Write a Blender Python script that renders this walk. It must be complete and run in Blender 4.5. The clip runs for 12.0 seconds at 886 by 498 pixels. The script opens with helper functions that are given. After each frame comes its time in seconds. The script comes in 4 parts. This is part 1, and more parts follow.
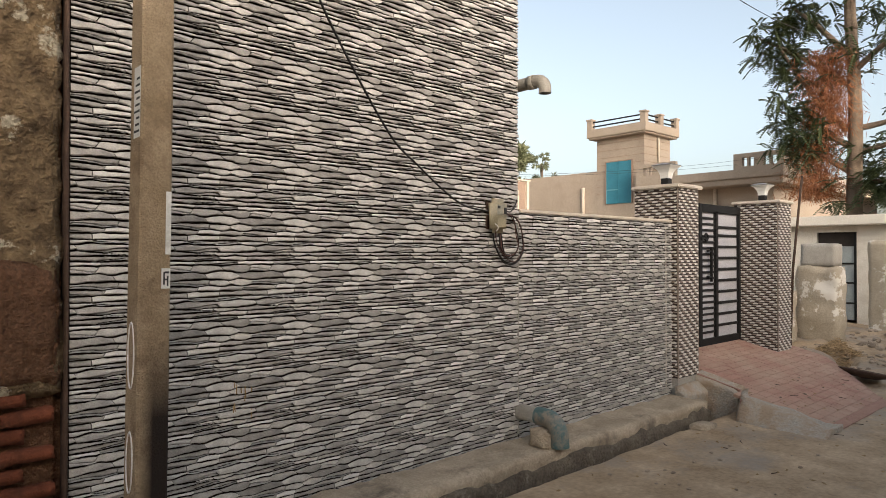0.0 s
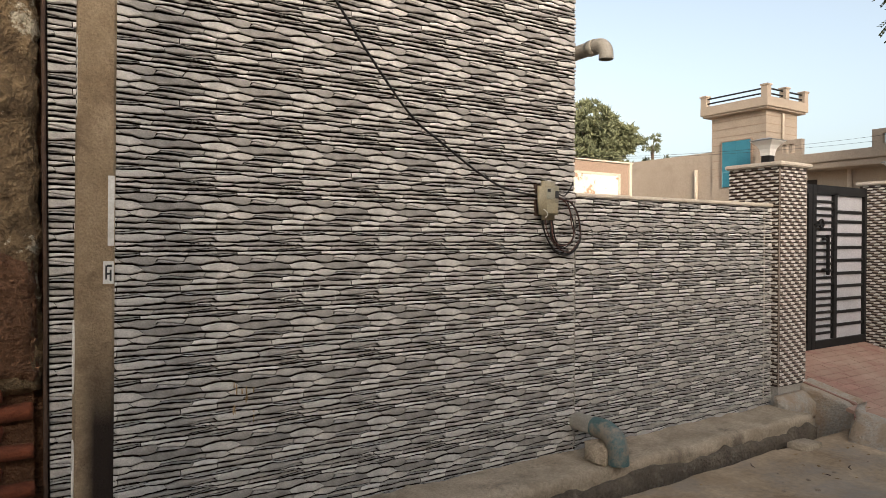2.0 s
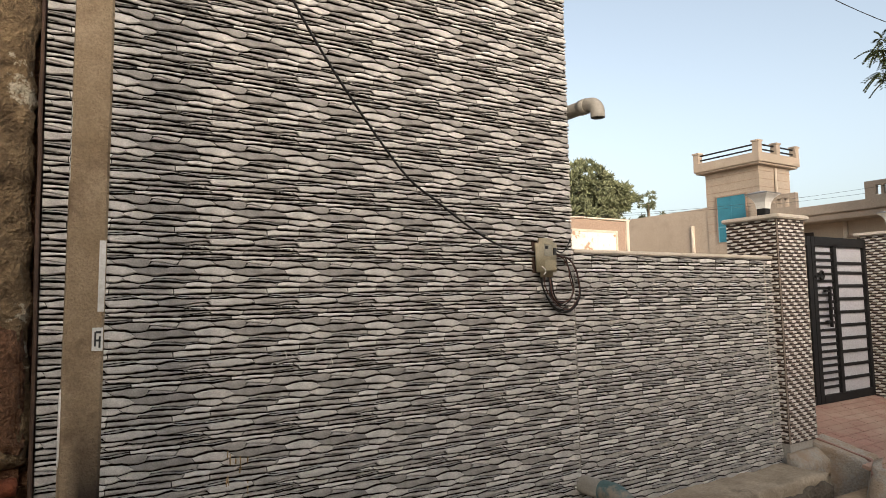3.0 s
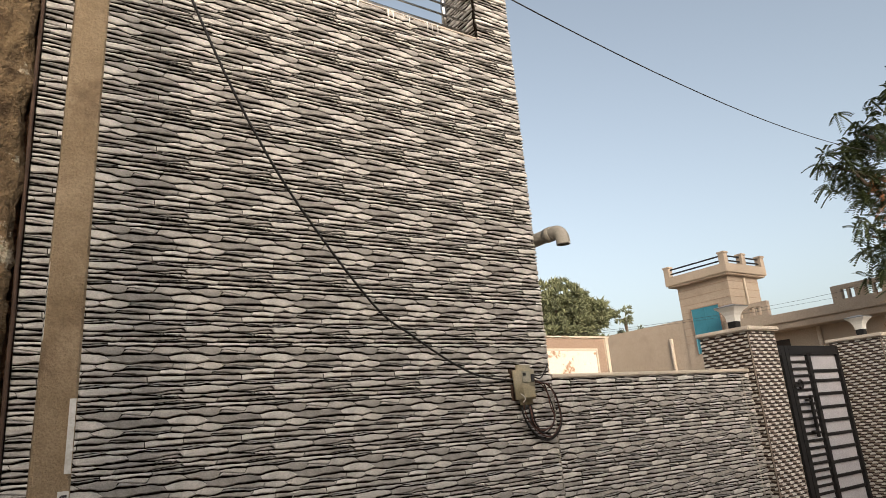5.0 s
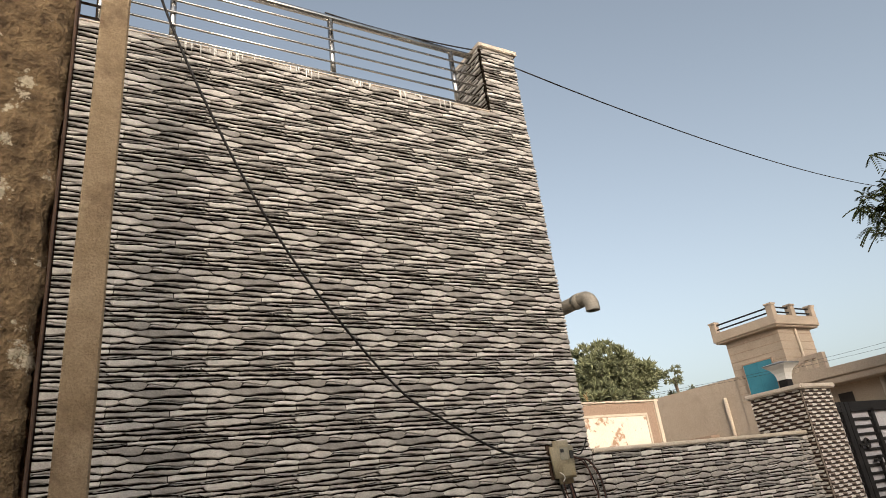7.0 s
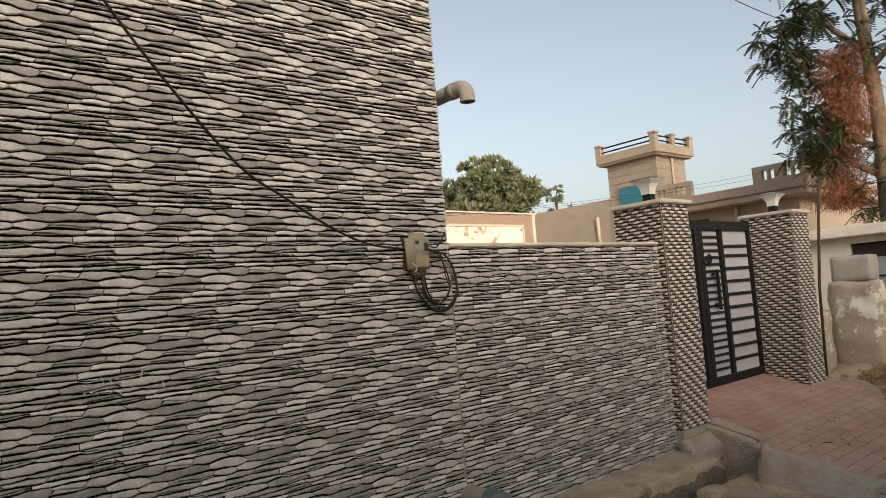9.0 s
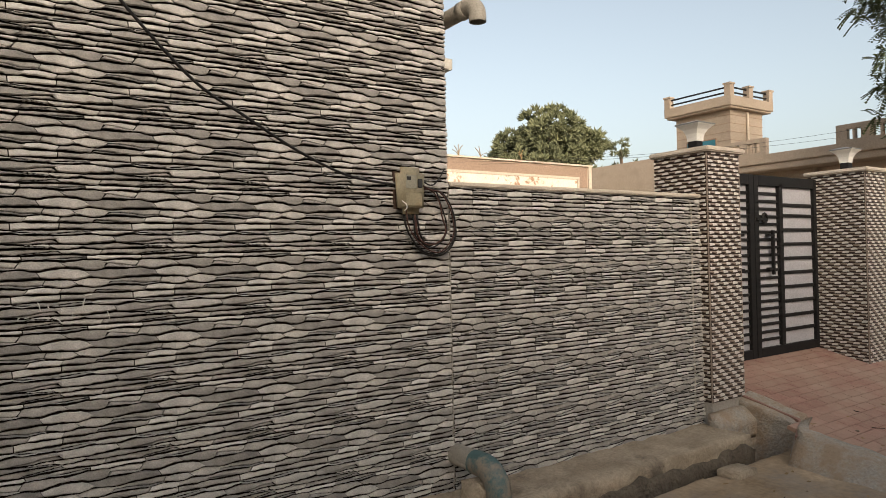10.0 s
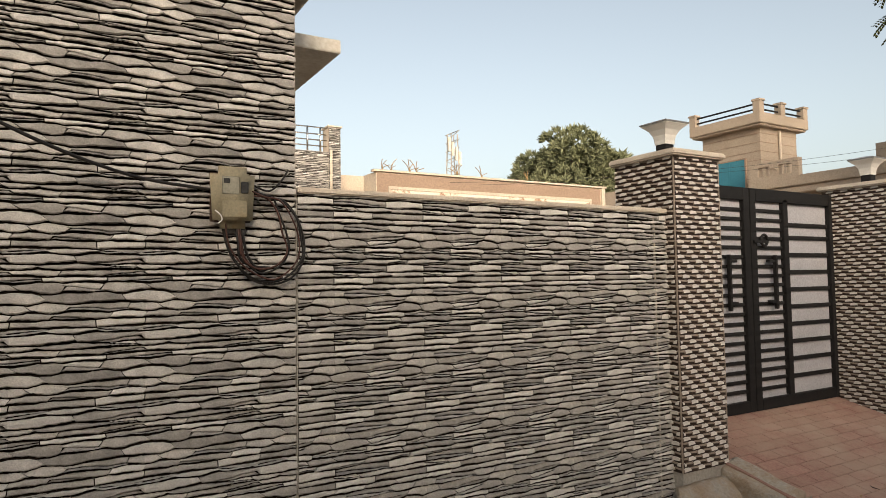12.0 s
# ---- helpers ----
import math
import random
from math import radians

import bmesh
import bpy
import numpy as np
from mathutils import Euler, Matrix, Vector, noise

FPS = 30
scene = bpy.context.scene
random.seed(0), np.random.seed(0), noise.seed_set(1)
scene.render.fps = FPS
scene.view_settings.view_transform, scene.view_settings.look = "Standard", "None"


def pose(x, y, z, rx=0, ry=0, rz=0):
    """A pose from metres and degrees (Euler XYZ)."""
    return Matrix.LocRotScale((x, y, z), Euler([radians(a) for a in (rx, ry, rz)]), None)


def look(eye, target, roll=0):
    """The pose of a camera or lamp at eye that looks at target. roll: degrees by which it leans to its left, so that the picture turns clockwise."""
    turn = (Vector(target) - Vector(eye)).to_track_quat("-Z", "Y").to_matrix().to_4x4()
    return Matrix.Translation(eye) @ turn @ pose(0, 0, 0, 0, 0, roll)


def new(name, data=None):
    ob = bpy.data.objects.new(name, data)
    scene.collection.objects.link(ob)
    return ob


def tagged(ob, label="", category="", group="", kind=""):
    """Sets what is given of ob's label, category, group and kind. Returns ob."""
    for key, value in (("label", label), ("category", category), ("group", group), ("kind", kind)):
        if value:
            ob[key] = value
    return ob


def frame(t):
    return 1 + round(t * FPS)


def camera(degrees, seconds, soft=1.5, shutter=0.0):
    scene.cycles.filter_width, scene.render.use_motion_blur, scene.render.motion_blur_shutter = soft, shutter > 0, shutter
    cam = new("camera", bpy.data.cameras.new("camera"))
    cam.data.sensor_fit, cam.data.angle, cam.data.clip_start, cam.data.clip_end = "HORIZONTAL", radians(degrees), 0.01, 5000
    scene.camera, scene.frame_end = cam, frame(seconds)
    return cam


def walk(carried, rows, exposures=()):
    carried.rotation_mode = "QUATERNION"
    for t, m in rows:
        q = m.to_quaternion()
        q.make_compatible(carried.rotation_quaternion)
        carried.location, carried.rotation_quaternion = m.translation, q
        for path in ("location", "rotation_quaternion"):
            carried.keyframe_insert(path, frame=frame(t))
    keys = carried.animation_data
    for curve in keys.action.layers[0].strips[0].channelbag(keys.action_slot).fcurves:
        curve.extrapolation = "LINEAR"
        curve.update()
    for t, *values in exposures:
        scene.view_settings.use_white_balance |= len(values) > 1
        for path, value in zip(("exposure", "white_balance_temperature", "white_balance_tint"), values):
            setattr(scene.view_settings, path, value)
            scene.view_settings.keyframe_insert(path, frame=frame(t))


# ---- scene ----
cam = camera(68.1, 12.0, soft=0.5)
PATH = [
    (0, (0.084, -0.13, 1.599), (1.426, 1.352, 1.616), -0.0),
    (0.5, (0.223, -0.127, 1.586), (1.616, 1.307, 1.541), -0.6),
    (1, (0.424, -0.062, 1.597), (1.792, 1.394, 1.501), 0.0),
    (1.5, (0.604, -0.037, 1.602), (1.815, 1.555, 1.62), -2.1),
    (2, (0.775, -0.073, 1.618), (1.844, 1.618, 1.594), 0.1),
    (2.5, (0.81, -0.035, 1.608), (1.925, 1.626, 1.633), -0.8),
    (3, (0.805, -0.047, 1.606), (1.873, 1.636, 1.769), -1.2),
    (3.5, (0.816, -0.045, 1.611), (1.876, 1.625, 1.908), -1.7),
    (3.7, (0.823, -0.058, 1.596), (1.867, 1.609, 1.957), -2.8),
    (5.3, (0.79, -0.123, 1.663), (1.895, 1.443, 2.234), -5.1),
    (5.5, (0.796, -0.111, 1.677), (1.885, 1.452, 2.285), -5.7),
    (6, (0.825, -0.115, 1.688), (1.863, 1.453, 2.369), -6.9),
    (6.5, (0.859, -0.124, 1.683), (1.849, 1.45, 2.42), -7.0),
    (6.7, (0.878, -0.128, 1.69), (1.854, 1.447, 2.444), -7.3),
    (8.3, (1.089, -0.068, 1.644), (2.218, 1.525, 2.073), -6.6),
    (8.5, (1.111, -0.045, 1.624), (2.265, 1.549, 1.978), -5.6),
    (9, (1.29, 0.054, 1.598), (2.555, 1.596, 1.751), -4.4),
    (9.5, (1.559, 0.103, 1.528), (2.773, 1.69, 1.617), -2.7),
    (10, (1.854, 0.127, 1.534), (2.958, 1.794, 1.549), -1.3),
    (10.5, (2.172, 0.292, 1.545), (3.309, 1.936, 1.617), 2.2),
    (11, (2.41, 0.345, 1.527), (3.523, 2.004, 1.609), 0.1),
    (11.5, (2.754, 0.33, 1.527), (3.682, 2.1, 1.604), 0.0),
    (12, (3.112, 0.449, 1.526), (4.114, 2.177, 1.623), -0.9),
]
EXPOSURES = [(0.0, 0.93, 6700, 10), (3.5, 0.82, 6750, 10), (5.5, 0.62, 6800, 10), (6.5, 0.57, 6800, 10), (8.5, 0.46, 6900, 10), (9.0, 0.54, 7000, 10), (9.5, 0.6, 7000, 10), (10.5, 0.66, 7100, 10), (12.0, 0.65, 7200, 10)]
walk(cam, [(t, look(eye, target, roll)) for t, eye, target, roll in PATH], EXPOSURES)

# ---- sky and sun: low hazy sun behind the camera, open sky ----
SUN_EL, SUN_AZ = 20.0, 203.0          # degrees; azimuth is the compass way towards the sun, x east, y north
world = bpy.data.worlds.new("sky")
scene.world = world
world.use_nodes = True
wn = world.node_tree.nodes
sky = wn.new("ShaderNodeTexSky")
sky.sky_type, sky.sun_disc = "NISHITA", False
sky.sun_elevation, sky.sun_rotation = radians(SUN_EL), radians(SUN_AZ)
sky.air_density, sky.dust_density, sky.ozone_density = 1.0, 4.0, 1.5
wn["Background"].inputs["Strength"].default_value = 0.15
haze = wn.new("ShaderNodeHueSaturation")
haze.inputs["Hue"].default_value, haze.inputs["Saturation"].default_value = 0.492, 0.62
world.node_tree.links.new(sky.outputs["Color"], haze.inputs["Color"])
world.node_tree.links.new(haze.outputs["Color"], wn["Background"].inputs["Color"])
sun = new("sun", bpy.data.lights.new("sun", "SUN"))
sun.data.energy, sun.data.angle, sun.data.color = 1.85, radians(28), (1.0, 0.88, 0.73)
sun.matrix_world = look((0, 0, 30), (-30 * math.sin(radians(SUN_AZ)) * math.cos(radians(SUN_EL)),
                                     -30 * math.cos(radians(SUN_AZ)) * math.cos(radians(SUN_EL)),
                                     30 - 30 * math.sin(radians(SUN_EL))))


# ---- materials ----
def surface(name, a, b, size=6.0, fine=90.0, rough=0.85, bump=0.25, metal=0.0, island=0.0, stain=None, stain_at=(0.55, 0.7),
            stain_size=1.3, where="Object", tint=0.0, gloss=0.35, relief=0.01):
    """Two colours mixed by broad and fine noise, with relief, optional stains and a spread from piece to piece."""
    m = bpy.data.materials.new(name)
    m.use_nodes = True
    n, l = m.node_tree.nodes, m.node_tree.links
    bsdf = n["Principled BSDF"]
    if where == "Object":
        coord = n.new("ShaderNodeTexCoord").outputs["Object"]
    else:
        coord = n.new("ShaderNodeNewGeometry").outputs["Position"]

    def grain(scale, detail, roughness=0.6):
        t = n.new("ShaderNodeTexNoise")
        t.inputs["Scale"].default_value, t.inputs["Detail"].default_value, t.inputs["Roughness"].default_value = scale, detail, roughness
        l.new(coord, t.inputs["Vector"])
        return t.outputs["Fac"]

    def mix(kind, fac, p, q):
        x = n.new("ShaderNodeMix")
        x.data_type, x.blend_type = "RGBA", kind
        for socket, value in ((x.inputs["Factor"], fac), (x.inputs[6], p), (x.inputs[7], q)):
            if isinstance(value, (int, float)):
                socket.default_value = value
            elif isinstance(value, tuple):
                socket.default_value = (*value, 1)
            else:
                l.new(value, socket)
        return x.outputs[2]

    def ramp(value, lo, hi):
        r = n.new("ShaderNodeMapRange")
        r.inputs["From Min"].default_value, r.inputs["From Max"].default_value = lo, hi
        l.new(value, r.inputs["Value"])
        return r.outputs["Result"]

    broad, small = grain(size, 5), grain(fine, 4)
    col = mix("MIX", ramp(broad, 0.3, 0.7), a, b)
    col = mix("OVERLAY", 0.45, col, mix("MIX", ramp(small, 0.25, 0.75), (0.25, 0.25, 0.25), (0.75, 0.75, 0.75)))
    if stain:
        col = mix("MIX", ramp(grain(stain_size, 7, 0.7), *stain_at), col, stain)
    if island:
        g = n.new("ShaderNodeNewGeometry").outputs["Random Per Island"]
        col = mix("MULTIPLY", 1.0, col, mix("MIX", g, (1 - island,) * 3, (1 + island * 0.6,) * 3))
    if tint:
        g = n.new("ShaderNodeObjectInfo").outputs["Random"]
        col = mix("MULTIPLY", 1.0, col, mix("MIX", g, (1 - tint, 1 - tint * 1.1, 1 - tint * 1.2), (1 + tint,) * 3))
    l.new(col, bsdf.inputs["Base Color"])
    bsdf.inputs["Specular IOR Level"].default_value = gloss
    bsdf.inputs["Roughness"].default_value, bsdf.inputs["Metallic"].default_value = rough, metal
    if bump:
        bn = n.new("ShaderNodeBump")
        bn.inputs["Strength"].default_value, bn.inputs["Distance"].default_value = bump, relief
        both = n.new("ShaderNodeMath")
        both.operation = "ADD"
        l.new(small, both.inputs[0])
        l.new(broad, both.inputs[1])
        l.new(both.outputs[0], bn.inputs["Height"])
        l.new(bn.outputs["Normal"], bsdf.inputs["Normal"])
    return m


STONE_MID = surface("stone_grey", (0.255, 0.238, 0.219), (0.44, 0.412, 0.38), 16, 170, 0.75, 0.3, island=0.22, gloss=0.2)
STONE_LIGHT = surface("stone_pale", (0.52, 0.494, 0.46), (0.64, 0.61, 0.57), 16, 170, 0.7, 0.25, island=0.08, gloss=0.2)
STONE_SOFT = surface("stone_soft", (0.355, 0.334, 0.308), (0.545, 0.514, 0.477), 16, 170, 0.75, 0.3, island=0.15, gloss=0.2)
STONE_DARK = surface("stone_dark", (0.20, 0.19, 0.18), (0.38, 0.36, 0.34), 16, 170, 0.75, 0.3, island=0.25, gloss=0.2)
# near-black for the joints and for shade coloured onto the stone edges
GROUT_SHADE = surface("grout_shade", (0.012, 0.009, 0.007), (0.026, 0.020, 0.015), 12, 120, 0.95, 0.1, gloss=0.05)
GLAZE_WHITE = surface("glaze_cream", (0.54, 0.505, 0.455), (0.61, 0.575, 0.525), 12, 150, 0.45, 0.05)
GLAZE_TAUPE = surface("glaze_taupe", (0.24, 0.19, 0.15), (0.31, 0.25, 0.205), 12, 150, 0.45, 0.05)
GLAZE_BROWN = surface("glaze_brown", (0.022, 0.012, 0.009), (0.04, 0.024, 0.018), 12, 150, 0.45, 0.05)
COPING = surface("coping_stone", (0.50, 0.43, 0.35), (0.60, 0.53, 0.45), 5, 90, 0.75, 0.2, stain=(0.36, 0.31, 0.26))
CONCRETE = surface("concrete", (0.33, 0.262, 0.185), (0.51, 0.415, 0.305), 5, 50, 0.95, 0.8, stain=(0.16, 0.13, 0.10), stain_size=2.2, where="World", relief=0.025)
DUSTY_CEMENT = surface("dusty_cement", (0.37, 0.335, 0.285), (0.52, 0.47, 0.405), 5, 45, 0.95, 0.9, stain=(0.38, 0.29, 0.205), stain_at=(0.42, 0.6), stain_size=5, where="World", relief=0.03)
# damp dirt and the shade of the drain crevice share this dark colour
DAMP_SHADE = surface("damp_shaded_cement", (0.09, 0.07, 0.05), (0.21, 0.17, 0.125), 5, 40, 0.9, 0.9, stain=(0.28, 0.24, 0.19), stain_at=(0.56, 0.66), stain_size=7, where="World", relief=0.04)
SLAB = surface("slab_cement", (0.30, 0.275, 0.24), (0.40, 0.37, 0.325), 2.5, 60, 0.9, 0.4, stain=(0.25, 0.23, 0.2))
POLE_CEMENT = surface("pole_cement", (0.24, 0.17, 0.10), (0.38, 0.285, 0.185), 6, 120, 0.95, 0.9, stain=(0.13, 0.08, 0.045), stain_at=(0.5, 0.7), stain_size=4.0)
def soot(material, low, high):
    """Blackens the foot of an upright thing with a ragged upper edge."""
    n, l = material.node_tree.nodes, material.node_tree.links
    bsdf = n["Principled BSDF"]
    clean = bsdf.inputs["Base Color"].links[0].from_socket
    at = n.new("ShaderNodeSeparateXYZ")
    co = n.new("ShaderNodeTexCoord").outputs["Object"]
    l.new(co, at.inputs[0])
    rag = n.new("ShaderNodeTexNoise")
    rag.inputs["Scale"].default_value, rag.inputs["Detail"].default_value = 5.0, 6.0
    l.new(co, rag.inputs["Vector"])
    up, side, mixer = n.new("ShaderNodeMapRange"), n.new("ShaderNodeMapRange"), n.new("ShaderNodeMix")
    for r, lo, hi, src in ((up, high, low, at.outputs["Z"]), (side, -0.05, 0.0, at.outputs["X"])):
        r.inputs["From Min"].default_value, r.inputs["From Max"].default_value = lo, hi
        l.new(src, r.inputs["Value"])
    times, add = n.new("ShaderNodeMath"), n.new("ShaderNodeMath")
    times.operation = "MULTIPLY"
    add.operation = "MULTIPLY_ADD"
    add.inputs[1].default_value, add.use_clamp = 2.2, True
    l.new(up.outputs["Result"], times.inputs[0])
    l.new(side.outputs["Result"], times.inputs[1])
    l.new(rag.outputs["Fac"], add.inputs[0])
    l.new(times.outputs[0], add.inputs[2])
    shift = n.new("ShaderNodeMath")
    shift.operation = "MULTIPLY"
    shift.use_clamp = True
    l.new(times.outputs[0], shift.inputs[0])
    l.new(add.outputs[0], shift.inputs[1])
    mixer.data_type = "RGBA"
    l.new(shift.outputs[0], mixer.inputs["Factor"])
    l.new(clean, mixer.inputs[6])
    mixer.inputs[7].default_value = (0.022, 0.014, 0.010, 1)
    l.new(mixer.outputs[2], bsdf.inputs["Base Color"])


soot(POLE_CEMENT, 0.98, 1.3)
PAPER = surface("paper", (0.55, 0.54, 0.5), (0.68, 0.66, 0.62), 14, 150, 0.9, 0.1, stain=(0.35, 0.31, 0.26))
INK = surface("ink", (0.02, 0.02, 0.02), (0.05, 0.05, 0.05), 14, 150, 0.8, 0)
CHALK = surface("chalk", (0.60, 0.57, 0.53), (0.7, 0.68, 0.64), 14, 150, 0.95, 0.1)
OLD_PLASTER = surface("old_plaster", (0.07, 0.043, 0.021), (0.26, 0.178, 0.098), 9, 34, 0.95, 1.0, stain=(0.46, 0.40, 0.30), stain_at=(0.60, 0.64), stain_size=4.0, relief=0.06)
MUD_PLASTER = surface("mud_plaster", (0.10, 0.045, 0.022), (0.19, 0.095, 0.05), 9, 50, 0.95, 1.0, where="World", relief=0.05)
OLD_BRICK = surface("old_brick", (0.05, 0.016, 0.008), (0.16, 0.045, 0.02), 8, 70, 0.95, 0.9, tint=0.25)
EARTH = surface("dusty_earth", (0.27, 0.19, 0.115), (0.46, 0.345, 0.23), 2.6, 26, 1.0, 0.5, stain=(0.27, 0.24, 0.21), stain_at=(0.48, 0.62), stain_size=0.4, where="World")
PAVER = surface("paver_red", (0.32, 0.17, 0.13), (0.40, 0.225, 0.175), 3, 60, 0.95, 0.4, tint=0.05, stain=(0.43, 0.30, 0.225), stain_at=(0.36, 0.64), stain_size=2.2, where="World")
PAVER_BED = surface("paver_joint", (0.31, 0.175, 0.135), (0.38, 0.235, 0.18), 4, 80, 1.0, 0.4)
BLACK_IRON = surface("iron_black", (0.006, 0.0055, 0.0055), (0.011, 0.010, 0.010), 9, 140, 0.7, 0.1)
SHEET = surface("sheet_pale", (0.38, 0.375, 0.40), (0.44, 0.435, 0.46), 3, 90, 0.5, 0.08)
STEEL = surface("steel", (0.55, 0.53, 0.5), (0.62, 0.6, 0.57), 9, 140, 0.25, 0.02, metal=1.0)
PVC = surface("pvc_grey", (0.25, 0.225, 0.185), (0.33, 0.30, 0.255), 6, 90, 0.6, 0.15, stain=(0.24, 0.19, 0.14))
PVC_GREEN = surface("pvc_green", (0.055, 0.115, 0.115), (0.10, 0.16, 0.155), 6, 90, 0.6, 0.1, stain=(0.27, 0.23, 0.18), stain_at=(0.48, 0.62), stain_size=7)
RUBBER = surface("cable_black", (0.010, 0.009, 0.009), (0.02, 0.018, 0.017), 9, 140, 0.6, 0.05)
CABLE_RED = surface("cable_brown", (0.06, 0.025, 0.02), (0.09, 0.04, 0.03), 9, 140, 0.6, 0.05)
METER_CASE = surface("meter_case", (0.22, 0.19, 0.125), (0.31, 0.27, 0.185), 9, 110, 0.4, 0.1, stain=(0.26, 0.17, 0.08), stain_at=(0.52, 0.75), stain_size=8)
METER_GREY = surface("meter_grey", (0.25, 0.235, 0.185), (0.31, 0.295, 0.24), 9, 110, 0.4, 0.1)
LAMP_WHITE = surface("lamp_white", (0.62, 0.60, 0.56), (0.72, 0.70, 0.66), 5, 90, 0.35, 0.05)
LAMP_CAP = surface("lamp_cap", (0.16, 0.16, 0.16), (0.22, 0.22, 0.22), 5, 90, 0.4, 0.05)
CREAM = surface("paint_cream", (0.34, 0.275, 0.215), (0.385, 0.315, 0.25), 0.8, 30, 0.9, 0.2, stain=(0.28, 0.225, 0.18), stain_at=(0.55, 0.8), where="World")
CREAM_PALE = surface("paint_pale", (0.50, 0.42, 0.335), (0.56, 0.475, 0.385), 0.8, 30, 0.9, 0.2, where="World")
TAUPE_PAINT = surface("paint_taupe", (0.27, 0.19, 0.14), (0.31, 0.22, 0.165), 0.8, 30, 0.9, 0.2, where="World")
FLAKED = surface("paint_flaked", (0.70, 0.62, 0.52), (0.76, 0.68, 0.58), 2, 30, 0.9, 0.3, stain=(0.36, 0.22, 0.14), stain_at=(0.56, 0.62), stain_size=2.4, where="World")
WHITEWASH = surface("whitewash", (0.58, 0.54, 0.47), (0.66, 0.62, 0.55), 1.2, 40, 0.95, 0.4, stain=(0.42, 0.37, 0.3), stain_at=(0.5, 0.75), where="World")
PEELING = surface("peeling_wall", (0.34, 0.29, 0.215), (0.42, 0.36, 0.28), 2, 40, 0.95, 0.6, stain=(0.66, 0.62, 0.55), stain_at=(0.54, 0.58), stain_size=2.2, where="World")
TEAL_PALE = surface("teal_pale", (0.10, 0.27, 0.33), (0.13, 0.31, 0.37), 2, 60, 0.6, 0.1)
TEAL = surface("teal_door", (0.03, 0.17, 0.23), (0.045, 0.21, 0.28), 2, 60, 0.6, 0.1)
DOOR_GREY = surface("door_grey", (0.24, 0.27, 0.27), (0.3, 0.33, 0.33), 3, 60, 0.6, 0.1)
# near-black sheets stand in for the shade inside openings
SHADE_DARK = surface("opening_shade", (0.02, 0.016, 0.014), (0.04, 0.032, 0.028), 3, 60, 0.9, 0.1)
BARK = surface("bark", (0.13, 0.095, 0.07), (0.20, 0.15, 0.11), 5, 45, 0.95, 1.0)
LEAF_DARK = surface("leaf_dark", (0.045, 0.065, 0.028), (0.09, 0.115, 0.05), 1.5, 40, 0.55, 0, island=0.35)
# far leaves paler and greyer: distance haze mixed into their colour
LEAF_HAZY = surface("leaf_hazy", (0.12, 0.135, 0.075), (0.22, 0.235, 0.13), 0.8, 40, 0.6, 0, island=0.35)
CREEPER = surface("dry_creeper", (0.20, 0.075, 0.032), (0.36, 0.15, 0.065), 1.5, 40, 0.9, 0, island=0.4)
STRAW = surface("straw", (0.28, 0.18, 0.085), (0.38, 0.26, 0.14), 3, 40, 0.95, 0, island=0.35)
RUBBLE = surface("rubble", (0.26, 0.2, 0.15), (0.36, 0.29, 0.22), 3, 40, 0.95, 0.6, tint=0.2)
WOOD_POST = surface("post_wood", (0.04, 0.024, 0.017), (0.085, 0.05, 0.034), 6, 60, 0.9, 0.4)


# ---- builders ----
def part(name, bm, material, parent=None, label=""):
    """Links a bmesh as one mesh object, under a thing or part where one is given."""
    data = bpy.data.meshes.new(name)
    bm.to_mesh(data)
    bm.free()
    for m in material if isinstance(material, (list, tuple)) else (material,):
        data.materials.append(m)
    ob = new(name, data)
    if parent:
        ob.parent = parent
    if label:
        ob["label"] = label
    return ob


def thing(name, label, category, group="", kind="", at=None):
    ob = tagged(new(name), label, category, group, kind)
    if at is not None:
        ob.matrix_basis = at
    return ob


def box(bm, x0, x1, y0, y1, z0, z1, bevel=0.0):
    vs = bmesh.ops.create_cube(bm, size=1)["verts"]
    for v in vs:
        v.co = Vector((x0 + (v.co.x + 0.5) * (x1 - x0), y0 + (v.co.y + 0.5) * (y1 - y0), z0 + (v.co.z + 0.5) * (z1 - z0)))
    if bevel:
        es = list({e for v in vs for e in v.link_edges})
        bmesh.ops.bevel(bm, geom=es, offset=bevel, segments=2, affect="EDGES")
    return bm


def boxes(*rows, bevel=0.0):
    bm = bmesh.new()
    for r in rows:
        box(bm, *r, bevel=bevel)
    return bm


def tube(points, radius, sides=8, bm=None, closed_ends=True):
    """A round bar along points; radius may be one number or one for each point."""
    bm = bm or bmesh.new()
    pts = [Vector(p) for p in points]
    rad = radius if isinstance(radius, (list, tuple)) else [radius] * len(pts)
    rings, side = [], None
    for i, p in enumerate(pts):
        way = (pts[min(i + 1, len(pts) - 1)] - pts[max(i - 1, 0)]).normalized()
        if side is None:
            side = way.orthogonal().normalized()
        side = (side - way * side.dot(way)).normalized()
        up = way.cross(side)
        rings.append([bm.verts.new(p + rad[i] * (math.cos(a) * side + math.sin(a) * up)) for a in (2 * math.pi * k / sides for k in range(sides))])
    for r, s in zip(rings, rings[1:]):
        for k in range(sides):
            f = bm.faces.new((r[k], r[(k + 1) % sides], s[(k + 1) % sides], s[k]))
            f.smooth = True
    if closed_ends:
        bm.faces.new(rings[0][::-1])
        bm.faces.new(rings[-1])
    return bm


